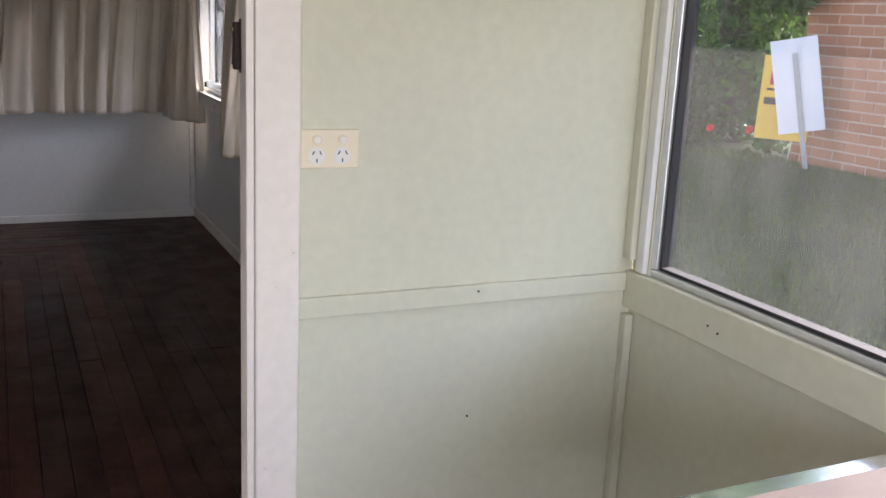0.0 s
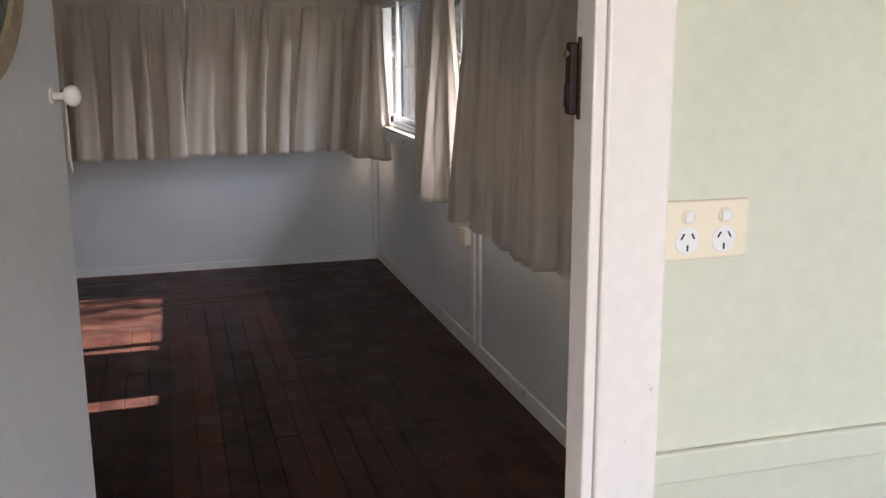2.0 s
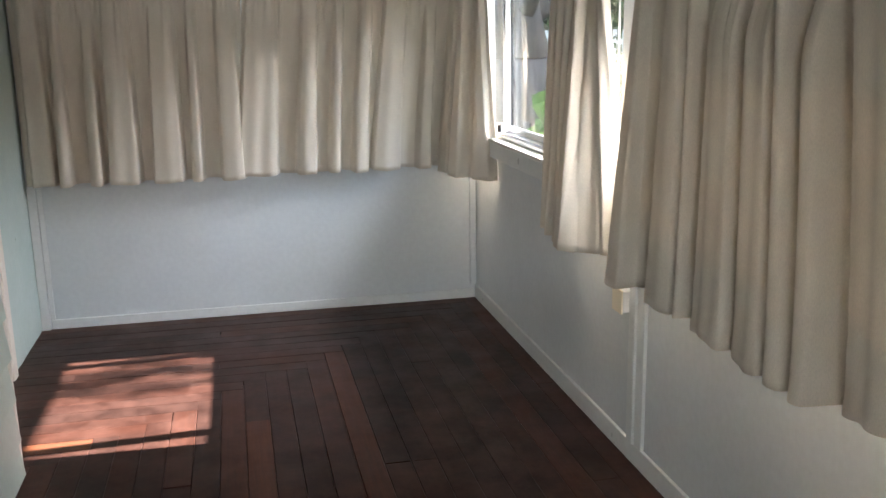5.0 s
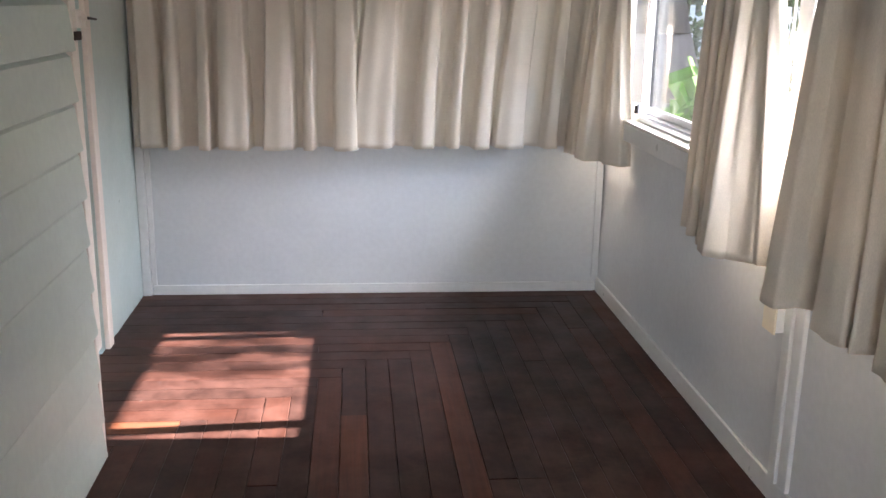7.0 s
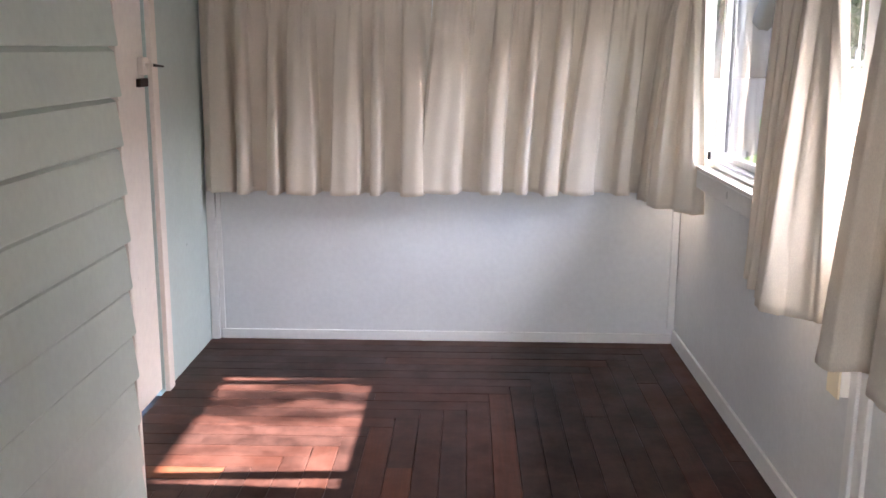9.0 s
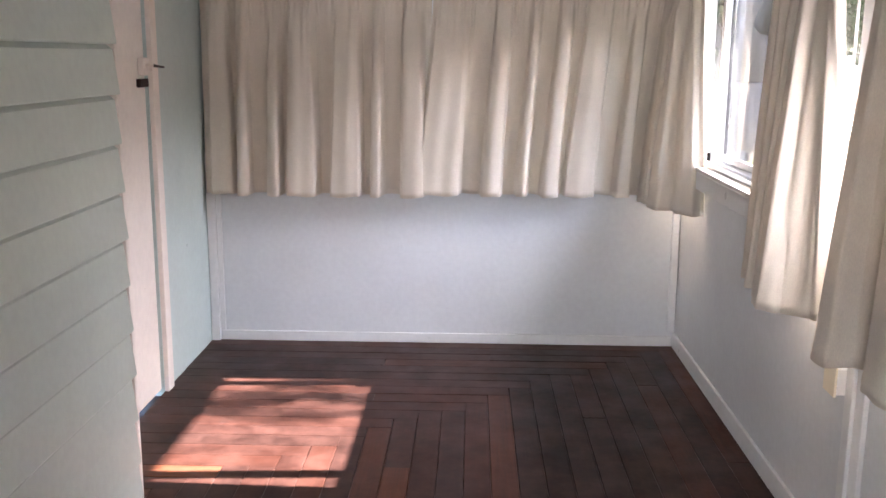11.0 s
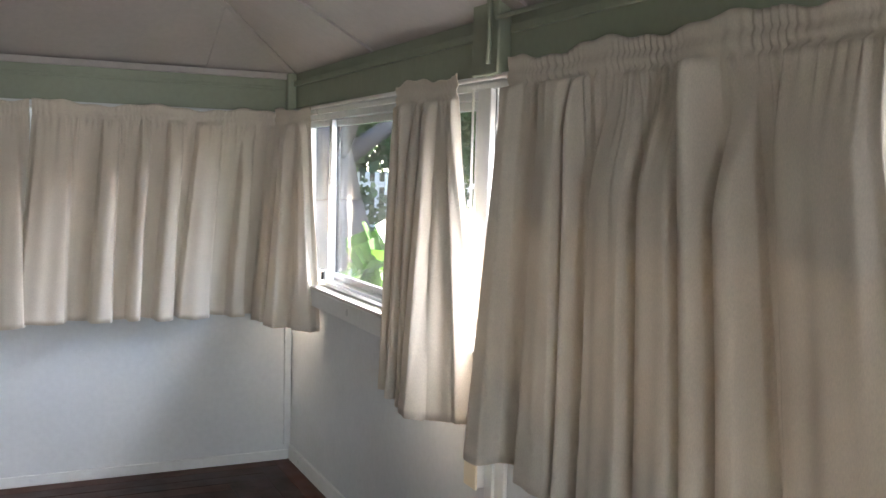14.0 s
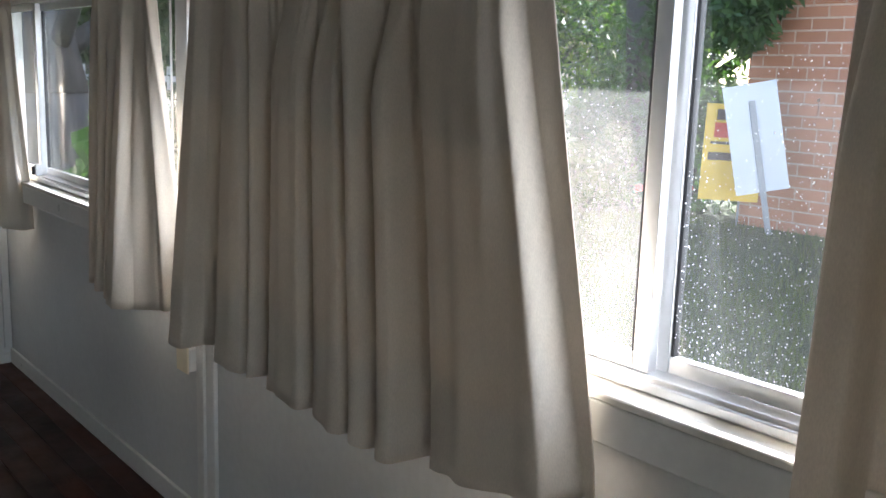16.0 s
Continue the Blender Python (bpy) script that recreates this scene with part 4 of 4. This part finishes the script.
tree("tree", (8.2, 8.6, 0.35), 2.4, 0.2, 1.6, [((8.0, 8.6, 3.0), (1.7, 1.8, 1.2)), ((7.2, 7.7, 2.0), (0.9, 1.2, 1.1)), ((9.3, 10.2, 2.6), (1.6, 1.6, 1.4))], 9000, 0.13, 6, "leafy yellow-green garden tree", LEAF_LIGHT, 0.2)
# Clumps at z 4.0 are an added canopy that cuts skylight over the garden.
tree("tree", (0.98, 7.6, -0.05), 2.6, 0.21, 1.4, [((1.3, 8.3, 2.9), (1.5, 1.3, 0.75)), ((2.3, 9.4, 2.3), (1.2, 1.2, 0.8)), ((0.3, 9.2, 2.6), (1.2, 1.2, 0.8)), ((3.4, 9.0, 2.0), (0.9, 1.0, 0.9))] + [((x, y, 4.0), (1.5, 1.6, 0.8)) for x in (0.8, 3.0, 5.4) for y in (8.2, 10.6, 13.0)], 40000, 0.11, 16, "garden tree with a thick grey trunk and an added sky-blocking canopy", LEAF, 0.25, flare=2.2)
tree("tree", (4.6, 17.5, 0.4), 3.0, 0.25, 2.2, [((4.6, 17.5, 3.4), (3.0, 2.2, 1.8)), ((1.2, 18.0, 2.6), (2.4, 2.0, 1.8)), ((-1.5, 18.0, 2.8), (2.2, 2.0, 2.0)), ((7.4, 19.0, 2.4), (1.8, 2.0, 1.2))], 14000, 0.19, 26, "broad leafy trees beyond the fence", LEAF, 0.35)
tree("tree", (5.5, 5.95, 0.4), 4.0, 0.19, 0.7, [((5.0, 4.85, 4.66), (0.6, 0.26, 0.34)), ((5.5, 5.7, 4.2), (0.6, 0.5, 0.5))], 560, 0.12, 41, "garden tree with a straight trunk and sparse leaves", LEAF, 0.22)
# Next two trees are added only to keep sun off the view through window 1.
tree("tree", (13.5, 11.5, 0.4), 5.0, 0.35, 3.0, [((13.5, 11.0, 6.0), (3.0, 3.2, 2.4)), ((12.5, 14.5, 5.0), (2.8, 3.0, 2.6)), ((14.0, 8.8, 4.6), (1.8, 1.6, 2.2)), ((13.0, 17.5, 5.0), (2.8, 2.6, 2.6))], 16000, 0.3, 51, "added tall tree that shades the side garden", LEAF, 0.4)
tree("tree", (10.2, 9.4, 0.4), 4.0, 0.3, 2.0, [((8.9, y, z), (1.8, 1.6, 2.2)) for y in (9.0, 11.4, 13.8, 16.4) for z in (4.6, 7.0)], 24000, 0.3, 52, "added row of leafy crowns that blocks sun from the garden", LEAF, 0.4)
tree("tree", (2.0, 14.4, 0.2), 2.8, 0.2, 1.6, [((x, 14.4, 1.4 + 1.3 * k), (1.3, 0.9, 1.0)) for x in (-3.0, -1.2, 0.6, 2.4, 4.2, 6.0) for k in (0, 1)], 20000, 0.18, 53, "tall dense screen of garden trees", LEAF, 0.4)
bush_hedge = [((x, 11.4 + 0.4 * math.sin(x * 2.0), 0.75), (0.9, 0.6, 0.7)) for x in (-2.0, -0.6, 0.8, 2.2, 3.6, 5.0)]


def bush(at, blobs, count, size, seed, label, material, flowers=(), slim=0.4):
    rng = random.Random(seed)
    b = thing("bush", at, label, "bush")
    st = bmesh.new()
    for _ in range(6):
        tube(st, at, (at[0] + rng.uniform(-0.2, 0.2), at[1] + rng.uniform(-0.2, 0.2), at[2] + rng.uniform(0.3, 0.6)), 0.012, 0.006, 6)
    part("stems", st, BARK, b)
    crown("leaves", *leaf_cloud(rng, blobs, count, size, slim, 0.0), material, b)
    for f in flowers:
        bm = bmesh.new()
        for _ in range(7):
            d = Vector((rng.uniform(-1, 1), rng.uniform(-1, 1), rng.uniform(-1, 1))) * 0.025
            bmesh.ops.create_icosphere(bm, subdivisions=1, radius=rng.uniform(0.018, 0.03), matrix=Matrix.Translation(Vector(f) + d))
        part("flower", bm, FLOWER, b, "red flower head")


bush((5.6, 5.4, 0.4), [((5.5, 5.3, 0.95), (0.75, 0.75, 0.6)), ((5.0, 5.9, 0.8), (0.6, 0.6, 0.5)), ((6.0, 6.3, 1.0), (0.8, 0.8, 0.7))], 9000, 0.07, 31, "dense green garden bush with red flowers", LEAF, [(4.75, 5.3, 0.62), (4.85, 4.9, 0.66), (4.9, 4.45, 1.25), (4.5, 6.2, 0.6)])
bush((3.6, 7.4, 0.3), [((3.5, 7.4, 0.7), (0.6, 0.9, 0.5)), ((4.6, 7.2, 0.8), (0.8, 0.8, 0.6))], 4000, 0.08, 32, "low green shrub by the lawn", LEAF)
bush((1.5, 11.4, 0.0), bush_hedge, 9000, 0.09, 35, "low dark hedge along the back of the garden", LEAF)
bush((1.0, 6.75, 0.0), [((1.0, 6.75, 0.92), (0.17, 0.2, 0.30))], 70, 0.2, 33, "bright lime green broad-leaved plant", LEAF_LIME, slim=0.42)


def picket_fence():
    f = thing("picket_fence", (7.0, 13.0, 0.35), "white picket fence at the back of the garden", "fence")
    for z in (0.6, 1.2):
        part("rail", boxes((-6, 16, 13.02, 13.06, z + 0.05, z + 0.13)), PICKET, f)
    proto = None
    for i in range(150):
        x = -6 + i * 0.145
        if proto is None:
            bm = boxes((-0.03, 0.03, -0.01, 0.01, 0, 1.15))
            for v in bm.verts:
                if v.co.z > 1 and abs(v.co.x) > 0.02:
                    v.co.z -= 0.04
            proto = mesh_of("picket", bm, PICKET)
        ob = new("picket", proto)
        ob.parent = f
        ob.matrix_basis = Matrix.Translation((x - 7.0, 0, 0.0))


picket_fence()


def far_house():
    h = thing("house", (24, 30, 0.35), "cream house with a grey hipped roof and a chimney", "house")
    part("wall", boxes((18, 30, 26, 34, 0.3, 3.1)), CREAM_WALL, h)
    bm = bmesh.new()
    b = [bm.verts.new(p) for p in ((17.4, 25.4, 3.05), (30.6, 25.4, 3.05), (30.6, 34.6, 3.05), (17.4, 34.6, 3.05))]
    r = [bm.verts.new(p) for p in ((21.5, 30, 5.2), (26.5, 30, 5.2))]
    bm.faces.new(b[::-1])
    for f in ((b[0], b[1], r[1], r[0]), (b[1], b[2], r[1]), (b[2], b[3], r[0], r[1]), (b[3], b[0], r[0])):
        bm.faces.new(f)
    roof = part("roof", bm, ROOF_GREY, h)
    part("chimney", boxes((19.3, 19.7, 27.6, 28.0, 3.4, 4.7)), ROOF_GREY, roof)
    for x in (19.5, 22.5, 26.0):
        w = part("window", boxes((x, x + 1.2, 25.96, 26.02, 1.2, 2.4)), PICKET, h)
        part("pane", boxes((x + 0.1, x + 1.1, 25.93, 25.958, 1.3, 2.3)), SLOT, w)
    for y in (27.0, 29.5):
        w = part("window", boxes((17.95, 18.02, y, y + 1.2, 1.2, 2.4)), PICKET, h)
        part("pane", boxes((17.92, 17.948, y + 0.1, y + 1.1, 1.3, 2.3)), SLOT, w)


far_house()

# ---- sign boards ----
sg = thing("sign", (4.62, 4.12, 0.40), "white sign board with a grey strap, leaning on a stake", "sign")
m_sign = Matrix.Translation((4.80, 4.222, 0.719)) @ Matrix.Rotation(radians(-49), 4, "Z") @ Matrix.Rotation(radians(-11.9), 4, "Y")


def tilt(bm, m):
    bmesh.ops.transform(bm, matrix=m, verts=bm.verts)
    return bm


part("board", tilt(boxes((-0.184, 0.184, -0.006, 0.006, 0.0, 0.774), bevel=0.001), m_sign), SIGN_WHITE, sg)
part("strap", tilt(boxes((-0.022, 0.022, -0.022, -0.0065, -0.02, 0.655), bevel=0.002), m_sign), SIGN_GREY, sg)
part("stake", tilt(boxes((-0.02, 0.02, -0.022, 0.002, -0.42, -0.021)), m_sign), SIGN_GREY, sg)
ys = thing("sign", (4.55, 4.30, 0.40), "yellow sign board with dark and red lettering", "sign")
m_y = Matrix.Translation((4.95, 4.588, 0.403)) @ Matrix.Rotation(radians(-46), 4, "Z") @ Matrix.Rotation(radians(1.2), 4, "Y")
part("board", tilt(boxes((-0.24, 0.2, -0.006, 0.006, 0.20, 0.92), bevel=0.001), m_y), SIGN_YELLOW, ys)
part("stake", tilt(boxes((0.06, 0.075, 0.0065, 0.02, -0.1, 0.6)), m_y), SIGN_GREY, ys)
part("print_bar", tilt(boxes((-0.20, 0.0, -0.008, -0.0062, 0.50, 0.56)), m_y), SIGN_INK, ys)
part("print_bar", tilt(boxes((-0.19, 0.1, -0.008, -0.0062, 0.62, 0.64)), m_y), SIGN_INK, ys)
part("print_bar", tilt(boxes((-0.17, 0.12, -0.008, -0.0062, 0.67, 0.78)), m_y), SIGN_RED, ys)
part("print_bar", tilt(boxes((-0.16, 0.12, -0.008, -0.0062, 0.80, 0.88)), m_y), SIGN_INK, ys)

# ---- weatherboards, each a part of its wall ----


def weatherboards():
    pitch = 0.1455
    for i in range(22):
        z = max(0.002, -0.0145 + i * pitch)
        low = 0.006 * (((i * 37) % 5) - 2) / 4
        bm = bmesh.new()
        f = [(BOARDS - 0.029, z), (BOARDS + 0.005 + low * 0.2, z + 0.001), (BOARDS + 0.006, z + 0.006), (BOARDS - 0.009, z + pitch - 0.015), (BOARDS - 0.028, z + pitch + 0.001)]
        y0, y1 = FRONT + 0.001, BOARD_END - 0.012 - 0.004 * (i % 3)
        a = [bm.verts.new((x, y0, zz)) for x, zz in f]
        b = [bm.verts.new((x, y1, zz)) for x, zz in f]
        bm.faces.new(a)
        bm.faces.new(b[::-1])
        for k in range(5):
            j = (k + 1) % 5
            bm.faces.new((a[j], a[k], b[k], b[j]))
        bmesh.ops.recalc_face_normals(bm, faces=bm.faces)
        part("weatherboard", bm, BOARD_PAINT, board_wall)


weatherboards()
trim("trim_corner_board", [(BOARDS - 0.03, BOARDS - 0.004, BOARD_END - 0.011, BOARD_END + 0.016, 0, 3.2)], TRIM_CREAM, "cream corner board at the end of the weatherboards")


# ---- floorboards ----
def floorboards():
    floor = structure("floor", boxes((-4.6, 0.0, -3.6, END, -0.03, -0.021)), SLOT, "dark red-brown stained timber floorboards", "floor")
    rng = random.Random(19)
    pitch, gap = 0.094, 0.0013
    cache = {}

    def plank(length, cx, cy, along_x):
        key = round(length, 2)
        if key not in cache:
            bm = bmesh.new()
            w, l, t = (pitch - gap) / 2, key / 2 - 0.0008, 0.02
            c = 0.0018
            prof = [(-w, -t), (-w, -c), (-w + c, 0), (w - c, 0), (w, -c), (w, -t)]
            a = [bm.verts.new((x, -l, z)) for x, z in prof]
            b = [bm.verts.new((x, l, z)) for x, z in prof]
            for k in range(6):
                j = (k + 1) % 6
                bm.faces.new((a[k], b[k], b[j], a[j]))
            bm.faces.new(a)
            bm.faces.new(b[::-1])
            bmesh.ops.recalc_face_normals(bm, faces=bm.faces)
            cache[key] = mesh_of("floorboard", bm, PLANK)
        ob = new("floorboard", cache[key])
        ob.parent = floor
        ob.matrix_basis = Matrix.Translation((cx, cy, rng.uniform(-0.0012, 0.0004))) @ Matrix.Rotation(radians(90) if along_x else 0, 4, "Z")

    def run(lo, hi, place):
        p = lo
        while p < hi - 0.02:
            q = min(hi, p + rng.choice((0.9, 1.4, 1.9, 2.4, 3.0)))
            if hi - q < 0.35:
                q = hi
            length = round(q - p, 2)
            place(length, (p + q) / 2)
            p = q

    def steps(i):
        return round(0.84 * (i + 0.5))
    # boards along the room, ending in steps on the corner's diagonal
    n = int(2.32 / pitch) + 1
    for i in range(n):
        x = -pitch / 2 - i * pitch
        if x < LEFT:
            break
        y_end = END - steps(i) * pitch
        run(0.0, y_end, lambda length, c, x=x: plank(length, x, c, False))
    # boards across the end
    k = 0
    while True:
        y = END - pitch / 2 - k * pitch
        if y < 3.3:
            break
        first = next(i for i in range(99) if steps(i) >= k + 1)
        edge = -first * pitch
        if edge > LEFT + 0.05:
            run(LEFT, edge, lambda length, c, y=y: plank(length, c, y, True))
        k += 1
    # green room
    x = -pitch / 2
    while x > -3.2:
        run(-2.6, 0.0, lambda length, c, x=x: plank(length, x, c, False))
        x -= pitch


floorboards()


# ---- brick house next door ----
def brick_house():
    X, Y1, L, H, J = 5.1, 4.62, 0.226, 0.072, 0.014
    h = thing("brick_house", (X, 1.0, 0.3), "salmon brick house wall across the lawn", "house")
    wall = part("wall", boxes((X + 0.005, X + 3.8, -7.0, Y1 - 0.012, 0.1, 3.0)), MORTAR, h)
    part("roof", boxes((X - 0.35, X + 4.2, -7.4, Y1 + 0.4, 3.0, 3.16)), ROOF_GREY, h)
    bm = boxes((0.0, 0.11, -L / 2, L / 2, -H / 2, H / 2))
    full = mesh_of("brick", bm, BRICK)
    half = mesh_of("brick", boxes((0.0, 0.11, -L / 4 + J / 4, L / 4 - J / 4, -H / 2, H / 2)), BRICK)
    rng = random.Random(3)
    count = 0
    verts, faces = [], []
    course = 0
    z = 0.32 + H / 2
    while z < 3.0:
        y = Y1 - L / 2 if course % 2 == 0 else Y1 - L / 4 + J / 4
        first = course % 2 == 1
        while y > -7.0:
            if y > 2.9 and count < 300 and z < 2.6:
                ob = new("brick", half if first else full)
                ob.parent = wall
                ob.matrix_basis = world_of(wall).inverted() @ Matrix.Translation((X + rng.uniform(-0.002, 0.002), y, z))
                count += 1
            else:
                s = (L / 4 - J / 4) if first else L / 2
                n = len(verts)
                verts += [(X, y - s, z - H / 2), (X, y + s, z - H / 2), (X, y + s, z + H / 2), (X, y - s, z + H / 2),
                          (X + 0.05, y - s, z - H / 2), (X + 0.05, y + s, z - H / 2), (X + 0.05, y + s, z + H / 2), (X + 0.05, y - s, z + H / 2)]
                faces += [(n + 3, n + 2, n + 1, n), (n, n + 1, n + 5, n + 4), (n + 2, n + 3, n + 7, n + 6), (n + 1, n + 2, n + 6, n + 5), (n + 3, n, n + 4, n + 7)]
            y -= (L * 0.75 + J * 0.75) if first else (L + J)
            first = False
        z += H + J
        course += 1
    me = bpy.data.meshes.new("bricks")
    me.from_pydata(verts, [], faces)
    me.materials.append(BRICK)
    ob = new("bricks", me)
    ob.parent = wall
    me.transform(world_of(wall).inverted())
    tagged(ob, "coursed salmon bricks", kind="stuff")


brick_house()
water_spots()
